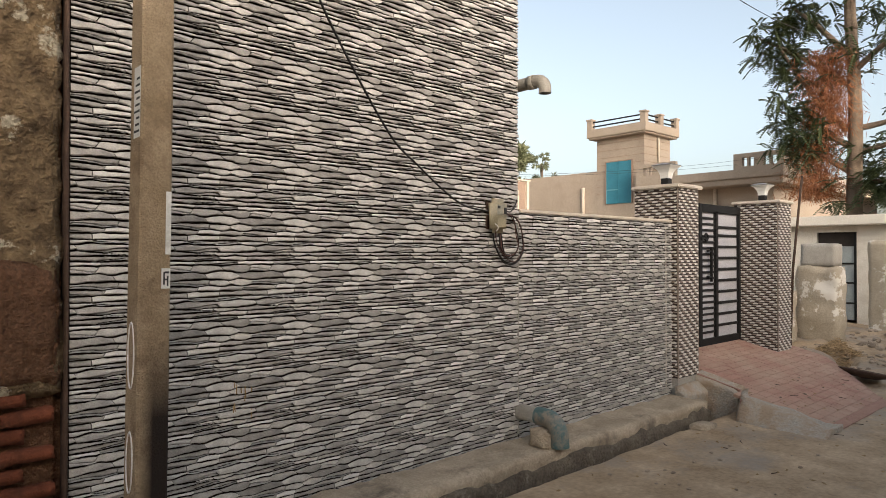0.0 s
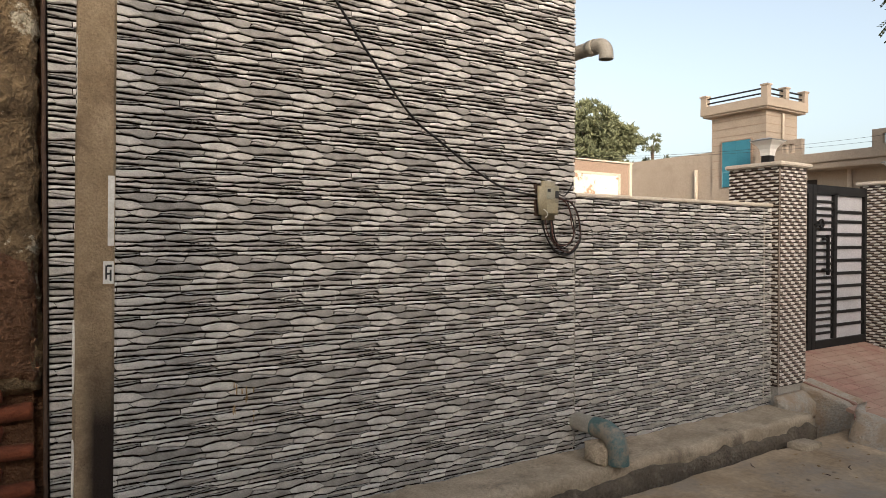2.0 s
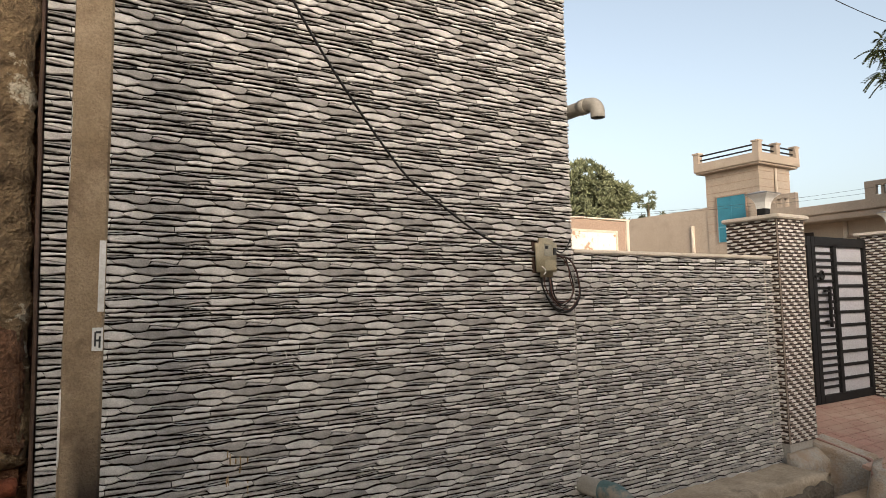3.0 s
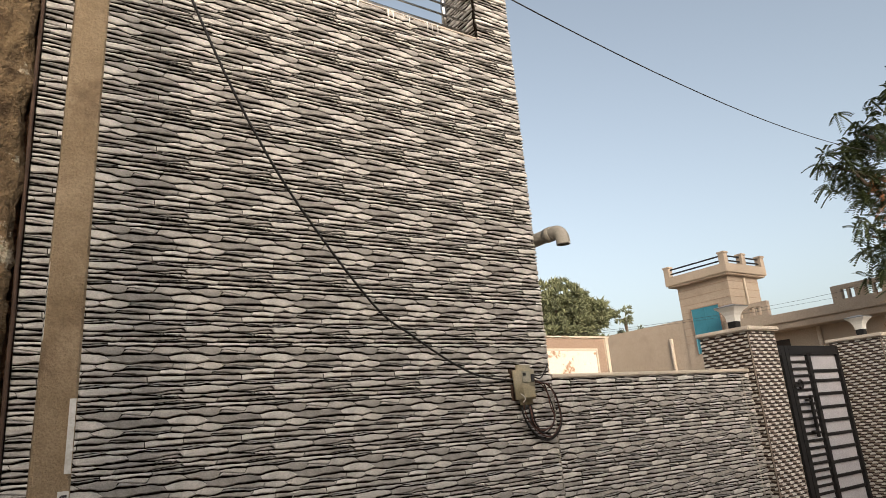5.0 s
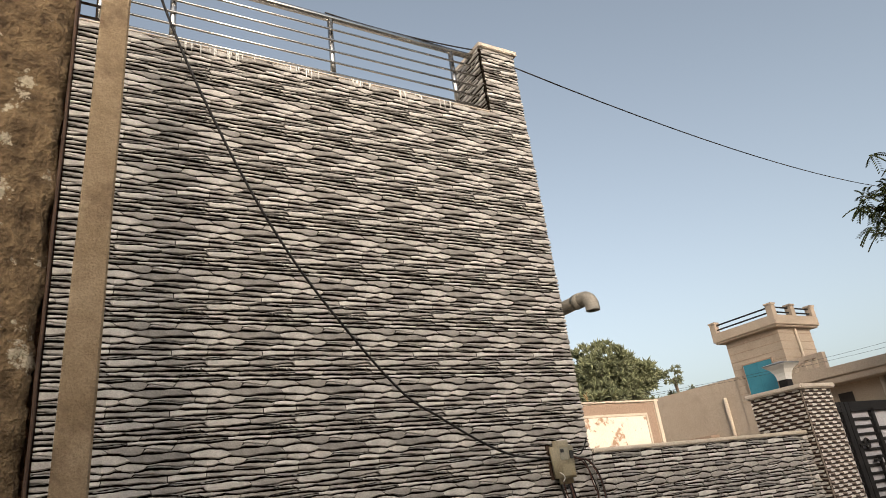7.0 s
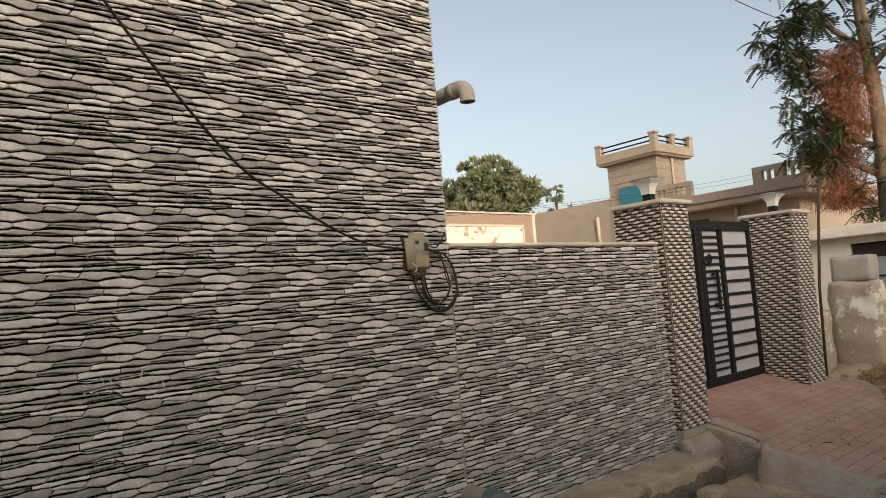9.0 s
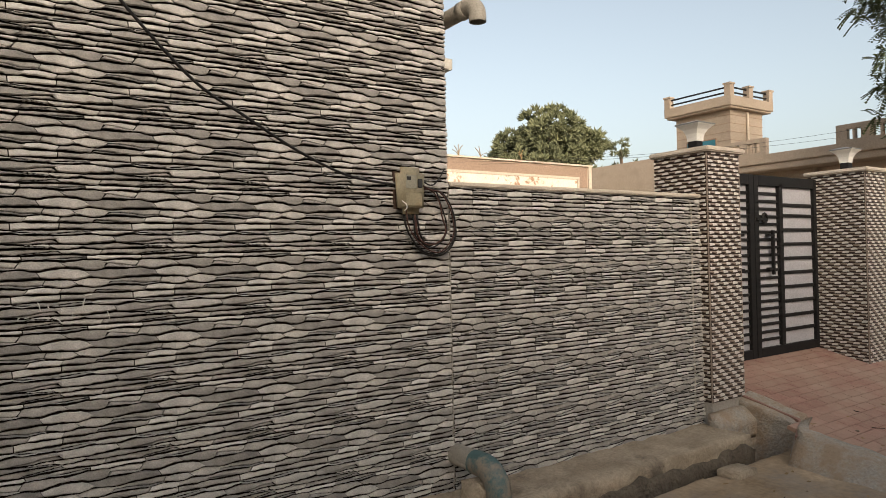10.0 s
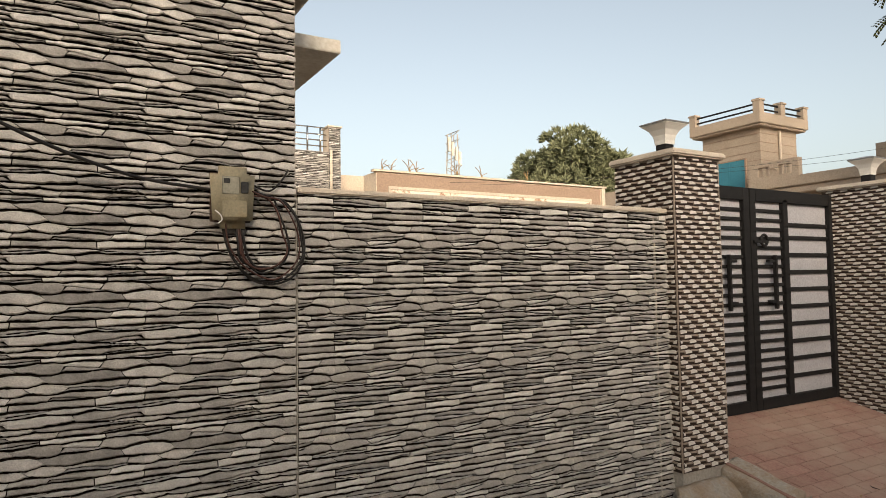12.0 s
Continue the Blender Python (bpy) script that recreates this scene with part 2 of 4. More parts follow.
def spline(points, steps=10):
    """Points on a smooth line through the given ones."""
    p = [Vector(points[0])] + [Vector(q) for q in points] + [Vector(points[-1])]
    out = []
    for i in range(1, len(p) - 2):
        for k in range(steps):
            t = k / steps
            out.append(0.5 * ((2 * p[i]) + (p[i + 1] - p[i - 1]) * t + (2 * p[i - 1] - 5 * p[i] + 4 * p[i + 1] - p[i + 2]) * t * t
                              + (3 * p[i] - p[i - 1] - 3 * p[i + 1] + p[i + 2]) * t ** 3))
    return out + [p[-2]]


def rough_block(x0, x1, y0, y1, z0, z1, step=0.06, amp=0.012, scale=5.0, seed=0.0):
    """A block whose faces and edges are worn and uneven."""
    bm = box(bmesh.new(), x0, x1, y0, y1, z0, z1)
    for axis, a, b in ((0, x0, x1), (1, y0, y1), (2, z0, z1)):
        for k in range(1, max(2, int((b - a) / step))):
            at, no = Vector((x0, y0, z0)), Vector((0, 0, 0))
            at[axis], no[axis] = a + (b - a) * k / max(2, int((b - a) / step)), 1
            bmesh.ops.bisect_plane(bm, geom=bm.verts[:] + bm.edges[:] + bm.faces[:], plane_co=at, plane_no=no)
    for v in bm.verts:
        d = noise.noise_vector(v.co * scale + Vector((seed, 0, 0))) * amp + noise.noise_vector(v.co * scale * 4 + Vector((seed, 3, 0))) * amp * 0.5
        edge = sum(1 for c, a, b in zip(v.co, (x0, y0, z0), (x1, y1, z1)) if min(c - a, b - c) < 1e-4)
        if edge >= 2:
            mid = Vector(((x0 + x1) / 2, (y0 + y1) / 2, (z0 + z1) / 2))
            pull = Vector([-math.copysign(amp * 0.7, c - m) if min(c - a, b - c) < 1e-4 else 0 for c, m, a, b in zip(v.co, mid, (x0, y0, z0), (x1, y1, z1))])
            d += pull
        v.co += d
    for f in bm.faces:
        f.smooth = True
    return bm


# ---- ground: one sheet with the drain sunk into it ----
def ground_height(x, y):
    z = 0.022 * noise.noise(Vector((x * 0.6, y * 0.6, 0))) + 0.006 * noise.noise(Vector((x * 3.5, y * 3.5, 1)))
    z += 0.004 * noise.noise(Vector((x * 9, y * 9, 2)))
    edge = 2.825 + 0.03 * noise.noise(Vector((x * 1.7, 5, 0))) + 0.012 * noise.noise(Vector((x * 7, 5, 0)))
    if x < 6.84 and edge < y < 3.4:
        z = -0.5
    if x > 9.2 and y > 2.3:
        z += min(1, (x - 9.2) / 1.5) * (0.10 + 0.10 * noise.noise(Vector((x * 1.1, y * 1.1, 4))) + 0.04 * noise.noise(Vector((x * 4, y * 4, 4))))
    z -= 0.25 * max(0, 1 - ((x - 10.35) / 0.45) ** 2 - ((y - 2.95) / 0.22) ** 2)
    return z


def axis_steps(lo, hi, step, far):
    mid = list(np.arange(lo, hi + 1e-6, step))
    out, d = [], step
    while d < far:
        d *= 1.6
        out.append(d)
    return [lo - q for q in reversed(out)] + mid + [hi + q for q in out]


def build_ground():
    xs, ys = axis_steps(-2.5, 17.5, 0.07, 900), axis_steps(-1.5, 6.0, 0.05, 900)
    ys = sorted(set(ys) | {2.78 + 0.008 * k for k in range(18)})
    verts = [(x, y, ground_height(x, y)) for y in ys for x in xs]
    w = len(xs)
    faces = [(j * w + i, j * w + i + 1, (j + 1) * w + i + 1, (j + 1) * w + i) for j in range(len(ys) - 1) for i in range(w - 1)]
    data = bpy.data.meshes.new("ground")
    data.from_pydata(verts, [], faces)
    data.polygons.foreach_set("use_smooth", [True] * len(faces))
    data.materials.append(EARTH)
    return tagged(new("ground", data), "dusty brown trodden earth street with an open drain", "ground", kind="structure")


build_ground()


# ---- the clad house: wall cores ----
WALL_Y, X_LEFT, X_CORNER, X_END = 3.34, 0.85, 4.02, 6.42
BASE, TOP_LOW, TOP_HIGH = 0.13, 1.93, 4.53
TILE = {"main": (0.4555, 0.3025), "low": (0.4715, 0.3105)}     # width and height of a cladding tile
wall_main = tagged(part("wall_main", boxes((X_LEFT, X_CORNER, WALL_Y, 8.5, -0.3, TOP_HIGH)), CREAM_PALE),
                   "tall house wall clad in grey ledge-stone tiles", "wall", kind="structure")
wall_low = tagged(part("wall_low", boxes((X_CORNER + 0.002, X_END, WALL_Y, WALL_Y + 0.2, -0.3, TOP_LOW)), CREAM_PALE),
                  "low boundary wall clad in grey ledge-stone tiles", "wall", kind="structure")


# Courses of a tile from the top down: height, where the joints fall, and a letter for each stone after its joint:
# B pale and square, S grey and square, L pale lens, M grey lens, D dark lens, T grey with a pointed right end, W pale slanting sliver, x loose slivers
COURSES = {
    "main": ((38, (0.0, 0.29, 0.73), "TMW"), (40, (0.0, 0.617), "SB"), (28, (0.25, 0.64, 0.92), "LDD"), (50, (0.46, 0.97), "MP"), (28, (0.19, 0.73, 0.93), "MxL"),
             (35, (0.0, 0.345, 0.705), "PSD"), (30, (0.22, 0.70), "BD"), (52, (0.03, 0.38, 0.66), "MxL"), (52, (0.24, 0.83), "ML"), (45, (0.125, 0.41, 0.87), "PDP")),
    "low": ((34, (0.0, 0.42), "BS"), (28, (0.0, 0.30, 0.66), "WMP"), (36, (0.10, 0.60, 0.85), "DPS"), (42, (0.15, 0.78), "ML"), (40, (0.36, 0.68, 0.96), "xMM"),
            (26, (0.10, 0.33, 0.77), "DBD"), (32, (0.0, 0.33, 0.73), "SxS"), (28, (0.30, 0.80), "LL"), (38, (0.0, 0.57), "DB"), (26, (0.0, 0.25, 0.62), "xLP")),
}


# how far a stone of each letter swells over its course, in metres
SWELL = {"L": 0.0058, "M": 0.0052, "D": 0.0045, "P": 0.003, "T": 0.004, "S": 0.0015, "B": 0.0008, "W": 0.002, "x": 0.004}


def ledge_stones(style, seed, wave):
    """The stones of one tile, wrapped round its edges: columns of (low u, low v, high u, high v, depth) and a tone."""
    rng = random.Random(seed)
    TW, TH = TILE[style]
    rows = COURSES[style][::-1]
    total = sum(r[0] for r in rows)
    base = [0.0]
    for r in rows:
        base.append(base[-1] + r[0] / total * TH)
    phase = [(rng.random() * 6.28, rng.random() * 6.28, rng.random() * 6.28) for _ in rows]
    ends, swell = [], []
    for k, (_, joints, letters) in enumerate(rows):
        h = base[k + 1] - base[k]
        row = []
        for i, kind in enumerate(letters):
            a = joints[i]
            b = joints[i + 1] if i + 1 < len(joints) else joints[0] + 1
            row.append((a, b, SWELL[kind] * h / 0.030, (rng.uniform(0.15, 0.5), rng.uniform(0.15, 0.45))))
        swell.append(row)
        slants = []
        for i, kind in enumerate(letters):
            square = "B" in (kind, letters[i - 1])
            slants.append(rng.uniform(-0.003, 0.003) if square else rng.choice((-1, 1)) * rng.uniform(0.010, 0.030))
        ends.append(slants)

    def bulge(k, u):
        u = u / TW
        for a, b, amp, skew in swell[k % len(rows)]:
            s = (u - a) % 1.0 / (b - a)
            if s < 1.0:
                return amp * (min(1.0, s / skew[0], (1 - s) / skew[1]) - 0.62)
        return 0.0

    def line(k, u):
        lap, k = divmod(k, len(rows))
        a, b, c = phase[k]
        s = 2 * math.pi * u / TW
        ripple = wave * (math.sin(s + a) + 0.8 * math.sin(3 * s + b) + 0.5 * math.sin(11 * s + c) + 0.3 * math.sin(23 * s + a + c))
        return base[k] + lap * TH + ripple + bulge(k - 1, u) - bulge(k, u)

    stones = []

    def stone(k, a, b, sa, sb, low, high, tilt, tone, depth):
        """A stone between the fractions low and high of its course; tilt slants a split, sa and sb lean its ends."""
        cols, n = [], 15
        for i in range(n):
            s = i / (n - 1)
            ul = a - sa / 2 + 0.0021 + (b - sb / 2 - a + sa / 2 - 0.0042) * s
            uh = a + sa / 2 + 0.0021 + (b + sb / 2 - a - sa / 2 - 0.0042) * s
            lo0, lo1 = line(k, ul), line(k + 1, ul)
            hi0, hi1 = line(k, uh), line(k + 1, uh)
            fl = low + (tilt * (s - 0.5) if low > 0 else 0)
            fh = high + (tilt * (s - 0.5) if high < 1 else 0)
            lo = lo0 + (lo1 - lo0) * fl + (0.0066 + 0.0026 * math.sin(4.5 * s + a * 37) if low == 0 else 0.0022)
            hi = hi0 + (hi1 - hi0) * fh - 0.0012
            jag = 0.0009 * math.sin(31 * s + a * 90) + 0.0007 * math.sin(67 * s + b * 50)
            d = depth + 0.0018 * math.sin(5 * s + a * 40)
            cols.append((ul, lo + jag, uh, max(hi - 0.6 * jag, lo + jag + 0.003), d))
        stones.append((cols, tone))

    for k, (_, joints, letters) in enumerate(rows):
        for i, kind in enumerate(letters):
            a = joints[i] * TW
            last = i + 1 == len(joints)
            b = (joints[0] + 1) * TW if last else joints[i + 1] * TW
            sa, sb = ends[k][i], ends[k][0 if last else i + 1]
            deep = rng.uniform(0.013, 0.026)
            tone = {"B": 1, "P": 4, "L": 4, "W": 1, "D": 2}.get(kind, 0)
            if kind in "xD":
                cut, tilt = rng.uniform(0.42, 0.6), rng.choice((-0.5, 0.5))
                stone(k, a, b, sa, sb, 0.0, cut, tilt, tone, deep)
                stone(k, a, b, sa, sb, cut, 1.0, tilt, 4 if kind == "x" else 0, deep * 0.75)
            elif kind in "ML" and b - a > 0.2:
                cut, tilt = rng.choice(((0.30, -0.56), (0.30, 0.56), (1.0, 0.0)))
                if cut < 1:
                    stone(k, a, b, sa, sb, 0.0, cut, tilt, 2, deep * 0.7)
                    stone(k, a, b, sa, sb, cut, 1.0, tilt, tone, deep)
                else:
                    stone(k, a, b, sa, sb, 0.0, 1.0, 0.0, tone, deep)
            else:
                stone(k, a, b, sa, sb, 0.0, 1.0, 0.0, tone, deep + (0.002 if kind == "B" else 0))
    return stones


TILE_STYLE = {"main": ledge_stones("main", 11, 0.0007), "low": ledge_stones("low", 23, 0.0007)}
TILE_MESH = {}


def ledge_tile(style, u0, u1, v0, v1):
    """The mesh of a tile cut to the stretch u0..u1, v0..v1; it faces -y with its corner at the origin."""
    key = (style, *(round(q, 3) for q in (u0, u1, v0, v1)))
    if key in TILE_MESH:
        return TILE_MESH[key]
    TW, TH = TILE[style]
    bm = bmesh.new()
    for cols, tone in TILE_STYLE[style]:
        for du in (-TW, 0, TW):
            for dv in (-TH, 0, TH):
                us, ls, tops, hs = [c[0] + du for c in cols], [c[1] + dv for c in cols], [c[2] + du for c in cols], [c[3] + dv for c in cols]
                if max(us + tops) < u0 or min(us + tops) > u1 or max(hs) < v0 or min(ls) > v1:
                    continue
                grid = []
                for c, u, lo, w, hi in zip(cols, us, ls, tops, hs):
                    h, d = hi - lo, c[4]
                    rise = ((0.06, -0.001), (0.0, d * 0.70), (min(0.0045 / h, 0.22), d), (0.58, d * 0.95), (1 - min(0.0025 / h, 0.2), d * 0.83), (1.0, d * 0.55), (0.97, -0.001))
                    grid.append([bm.verts.new((u + (w - u) * q, -out, lo + h * q)) for q, out in rise])
                # stone edges coloured dark: printed joint lines plus the shade in the gaps
                for g, h in zip(grid, grid[1:]):
                    for k in range(6):
                        f = bm.faces.new((g[k], h[k], h[k + 1], g[k + 1]))
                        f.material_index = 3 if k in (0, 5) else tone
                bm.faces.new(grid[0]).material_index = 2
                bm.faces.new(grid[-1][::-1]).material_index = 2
    for axis, value, keep in ((0, u0, -1), (0, u1, 1), (2, v0, -1), (2, v1, 1)):
        at, no = Vector((0, 0, 0)), Vector((0, 0, 0))
        at[axis], no[axis] = value, keep
        bmesh.ops.bisect_plane(bm, geom=bm.verts[:] + bm.edges[:] + bm.faces[:], plane_co=at, plane_no=no, clear_outer=True)
    stones = set(bm.faces)
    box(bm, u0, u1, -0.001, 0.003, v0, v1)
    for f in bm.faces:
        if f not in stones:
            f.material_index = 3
    bm.normal_update()
    data = bpy.data.meshes.new("tile")
    bm.to_mesh(data)
    bm.free()
    for m in (STONE_MID, STONE_LIGHT, STONE_DARK, GROUT_SHADE, STONE_SOFT):
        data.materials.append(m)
    TILE_MESH[key] = data
    return data


def clad(owner, style, x0, x1, z0, z1, start_u, start_v, place):
    """Tiles over a rectangle; place(u, v) gives the pose of the tile whose corner is there."""
    TW, TH = TILE[style]
    u = start_u
    while u < x1:
        v = start_v
        while v < z1:
            a, b, c, d = max(x0 - u, 0), min(x1 - u, TW), max(z0 - v, 0), min(z1 - v, TH)
            if b - a > 0.01 and d - c > 0.01:
                ob = new("tile", ledge_tile(style, a, b, c, d))
                ob.parent = owner
                ob.matrix_basis = place(u, v)
            v += TH
        u += TW


# the corner post on the roof edge and the steel railing
POST = (3.68, 4.02, 3.342, 3.72)
post = tagged(part("wall_post", boxes((*POST, TOP_HIGH + 0.001, 5.16)), CREAM_PALE), "roof corner post clad in grey ledge-stone tiles", "post", kind="structure")
part("cap", boxes((POST[0] - 0.02, POST[1] + 0.025, POST[2] - 0.035, POST[3] + 0.02, 5.162, 5.205), bevel=0.006), COPING, post, "cream stone cap")
kerb = tagged(part("trim", boxes((X_LEFT, POST[0] - 0.002, WALL_Y - 0.012, WALL_Y + 0.2, TOP_HIGH + 0.001, TOP_HIGH + 0.022), bevel=0.006), COPING),
              "thin cement edging along the roof", "trim", kind="structure")
bm = bmesh.new()
rng = random.Random(4)
for k in range(46):
    x = rng.choice((1.5, 1.75, 2.15, 2.55, 2.95, 3.2)) + rng.uniform(-0.09, 0.13)
    drop = rng.uniform(0.02, 0.075)
    tube([(x, WALL_Y - 0.018, TOP_HIGH + 0.01), (x, WALL_Y - 0.021, TOP_HIGH - drop * 0.6), (x + rng.uniform(-0.004, 0.004), WALL_Y - 0.02, TOP_HIGH - drop)],
         [0.005, 0.004, 0.002], 5, bm)
part("drip", bm, CHALK, kerb, "dried white cement drips")
rail = thing("railing", "polished steel railing with thin round bars", "railing")
RY = WALL_Y + 0.10
for x in (0.95, 1.36, 2.43, 3.46):
    part("post", tube([(x, RY, TOP_HIGH + 0.02), (x, RY, 5.13)], 0.021, 10), STEEL, rail)
    part("flange", tube([(x, RY, TOP_HIGH + 0.021), (x, RY, TOP_HIGH + 0.035)], 0.04, 12), STEEL, rail)
for k in range(5):
    part("bar", tube([(X_LEFT, RY - 0.028, TOP_HIGH + 0.10 + k * 0.098), (POST[0] - 0.002, RY - 0.028, TOP_HIGH + 0.10 + k * 0.098)], 0.0085, 8), STEEL, rail)
part("handrail", tube([(X_LEFT, RY, 5.145), (POST[0] - 0.002, RY, 5.145)], 0.026, 10), STEEL, rail)

# low wall coping
part("trim", boxes((X_CORNER + 0.003, X_END + 0.01, WALL_Y - 0.028, WALL_Y + 0.22, TOP_LOW + 0.002, TOP_LOW + 0.03), bevel=0.006), COPING, wall_low, "rounded cream stone coping")
part("seam", boxes((X_CORNER - 0.0025, X_CORNER + 0.0025, WALL_Y - 0.016, WALL_Y - 0.002, BASE + 0.05, TOP_LOW - 0.02)), SLAB, wall_low, "pale joint between the two walls")

part("seam", boxes((6.308, 6.313, WALL_Y - 0.014, WALL_Y - 0.002, BASE + 0.05, TOP_LOW - 0.02)), COPING, wall_low, "pale joint before a cut tile")

# sunshade slab on the side of the house
tagged(part("sunshade", boxes((X_CORNER + 0.002, 4.455, 3.88, 5.9, 2.815, 2.892), bevel=0.004), WHITEWASH), "thin pale concrete sunshade slab over a side window", "sunshade", kind="structure")

# ledge of the drain
ledge = tagged(part("drain_ledge", rough_block(0.2, 6.42, 2.93, WALL_Y + 0.02, -0.52, 0.155, 0.045, 0.016, 6.0), CONCRETE),
               "worn crumbling concrete ledge along the drain", "ledge", kind="structure")
# ragged dark strip: damp dirt with the gap's shade coloured in
bm = rough_block(0.2, 6.41, 2.895, 2.96, -0.5, 0.07, 0.05, 0.016, 8.0, 4.0)
for v in bm.verts:
    if v.co.z > 0.03:
        v.co.z += 0.05 * noise.noise(Vector((v.co.x * 2.2, 0, 7))) + 0.03 * noise.noise(Vector((v.co.x * 9, 0, 7)))
part("drain_face", bm, DAMP_SHADE, ledge, "damp dirty face above the drain, crevice shade in its colour")

# ---- gate pillars ----
PW, PR = 0.126, 0.0305
PILLAR_MESH = {}


def wave_tile(w, h):
    """A glazed tile with staggered wedges: pale top, taupe body, dark brown underside. Faces -y, corner at the origin."""
    key = (round(w, 3), round(h, 3))
    if key in PILLAR_MESH:
        return PILLAR_MESH[key]
    bm = bmesh.new()
    box(bm, 0, w, -0.004, 0.002, 0, h)
    for f in bm.faces:
        f.material_index = 2
    rows = int(round(h / PR))
    for r in range(rows):
        z = r * h / rows
        q = h / rows
        off = (-r / 3.0) % 1.0
        for k in range(-1, int(w / PW) + 2):
            u = (k + off) * PW
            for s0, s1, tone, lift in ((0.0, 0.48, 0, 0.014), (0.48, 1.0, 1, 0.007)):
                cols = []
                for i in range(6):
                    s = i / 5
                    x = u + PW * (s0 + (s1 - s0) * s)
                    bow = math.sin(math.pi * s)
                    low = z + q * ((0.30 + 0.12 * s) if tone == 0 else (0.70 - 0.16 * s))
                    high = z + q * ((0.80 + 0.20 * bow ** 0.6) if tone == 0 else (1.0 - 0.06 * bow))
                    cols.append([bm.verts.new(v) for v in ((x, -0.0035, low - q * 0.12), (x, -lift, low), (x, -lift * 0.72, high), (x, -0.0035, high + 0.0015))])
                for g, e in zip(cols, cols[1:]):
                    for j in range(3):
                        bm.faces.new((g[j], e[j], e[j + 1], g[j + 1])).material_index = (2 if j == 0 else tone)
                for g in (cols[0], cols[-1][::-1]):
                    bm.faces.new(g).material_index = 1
    for axis, value, keep in ((0, 0, -1), (0, w, 1), (2, 0, -1), (2, h, 1)):
        at, no = Vector((0, 0, 0)), Vector((0, 0, 0))
        at[axis], no[axis] = value, keep
        bmesh.ops.bisect_plane(bm, geom=bm.verts[:] + bm.edges[:] + bm.faces[:], plane_co=at, plane_no=no, clear_outer=True)
    data = bpy.data.meshes.new("tile")
    bm.to_mesh(data)
    bm.free()
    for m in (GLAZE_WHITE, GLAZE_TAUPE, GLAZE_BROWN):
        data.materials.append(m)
    PILLAR_MESH[key] = data
    return data


def pillar(x0, x1, y0, y1, z0, z1, ztile):
    p = thing("gate_pillar", "square gate pillar clad in brown and cream wave tiles", "pillar", "gate pillars", at=pose(x0, y0, z0))
    w, d, h = x1 - x0, y1 - y0, z1 - z0
    part("core", boxes((0, w, 0, d, 0, h)), SLAB, p)
    n = 7
    th = (h - (ztile - z0)) / n
    for k in range(n):
        z = ztile - z0 + k * th
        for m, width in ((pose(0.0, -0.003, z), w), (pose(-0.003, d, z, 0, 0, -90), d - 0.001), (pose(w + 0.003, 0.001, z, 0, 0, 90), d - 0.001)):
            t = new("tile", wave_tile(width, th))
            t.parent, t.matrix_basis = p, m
    for x in (-0.0095, w + 0.0015):
        part("corner_bead", boxes((x, x + 0.008, -0.0085, -0.0005, ztile - z0, h - 0.001)), GLAZE_TAUPE, p)
    part("cap", boxes((-0.045, w + 0.045, -0.045, d + 0.03, h + 0.001, h + 0.042), bevel=0.01), COPING, p, "rounded cream stone cap")
    return p


def pillar_lamp(x, y, z):
    p = thing("pillar_lamp", "white flared square gate lamp with flat dark cap, unlit", "lamp", "gate lamps", at=pose(x, y, z) @ Matrix.Diagonal((0.76, 0.76, 0.86, 1)))
    part("neck", boxes((-0.055, 0.055, -0.055, 0.055, 0, 0.10), bevel=0.004), BLACK_IRON, p, "black square neck")
    bm = bmesh.new()
    rings = []
    for zz, r in ((0.10, 0.066), (0.13, 0.068), (0.17, 0.078), (0.21, 0.104), (0.235, 0.135), (0.25, 0.158), (0.256, 0.160)):
        r *= 0.9
        rings.append([bm.verts.new((sx * r, sy * r, zz)) for sx, sy in ((-1, -1), (1, -1), (1, 1), (-1, 1))])
    for a, b in zip(rings, rings[1:]):
        for k in range(4):
            bm.faces.new((a[k], a[(k + 1) % 4], b[(k + 1) % 4], b[k]))
    bm.faces.new(rings[0][::-1])
    bm.faces.new(rings[-1])
    part("shade", bm, LAMP_WHITE, p)
    bm = bmesh.new()
    lo = [bm.verts.new((sx * 0.15, sy * 0.15, 0.257)) for sx, sy in ((-1, -1), (1, -1), (1, 1), (-1, 1))]
    mid = [bm.verts.new((sx * 0.15, sy * 0.15, 0.268)) for sx, sy in ((-1, -1), (1, -1), (1, 1), (-1, 1))]
    hi = [bm.verts.new((sx * 0.05, sy * 0.05, 0.292)) for sx, sy in ((-1, -1), (1, -1), (1, 1), (-1, 1))]
    for a, b in ((lo, mid), (mid, hi)):
        for k in range(4):
            bm.faces.new((a[k], a[(k + 1) % 4], b[(k + 1) % 4], b[k]))
    bm.faces.new(lo[::-1])
    bm.faces.new(hi)
    part("cap", bm, LAMP_CAP, p, "dark flat pyramid cap")
    return p


P1 = (6.422, 6.84, 3.26, 3.75)
P2 = (9.06, 9.48, 3.28, 3.84)
pillar(*P1, 0.0, 2.292, 0.32)
pillar(*P2, 0.0, 2.275, 0.25)
pillar_lamp(6.63, 3.50, 2.335)
pillar_lamp(9.295, 3.56, 2.318)
# a dark leaning stick stands behind the far pillar
tagged(part("wooden_stick", tube([(10.2, 3.55, 0.0), (10.25, 3.52, 1.4), (10.42, 3.45, 2.75)], 0.018, 7), WOOD_POST), "dark weathered leaning stick behind the pillar", "stick")

# ---- gate ----
GY, GZ0, GZ1 = 3.78, 0.455, 2.235


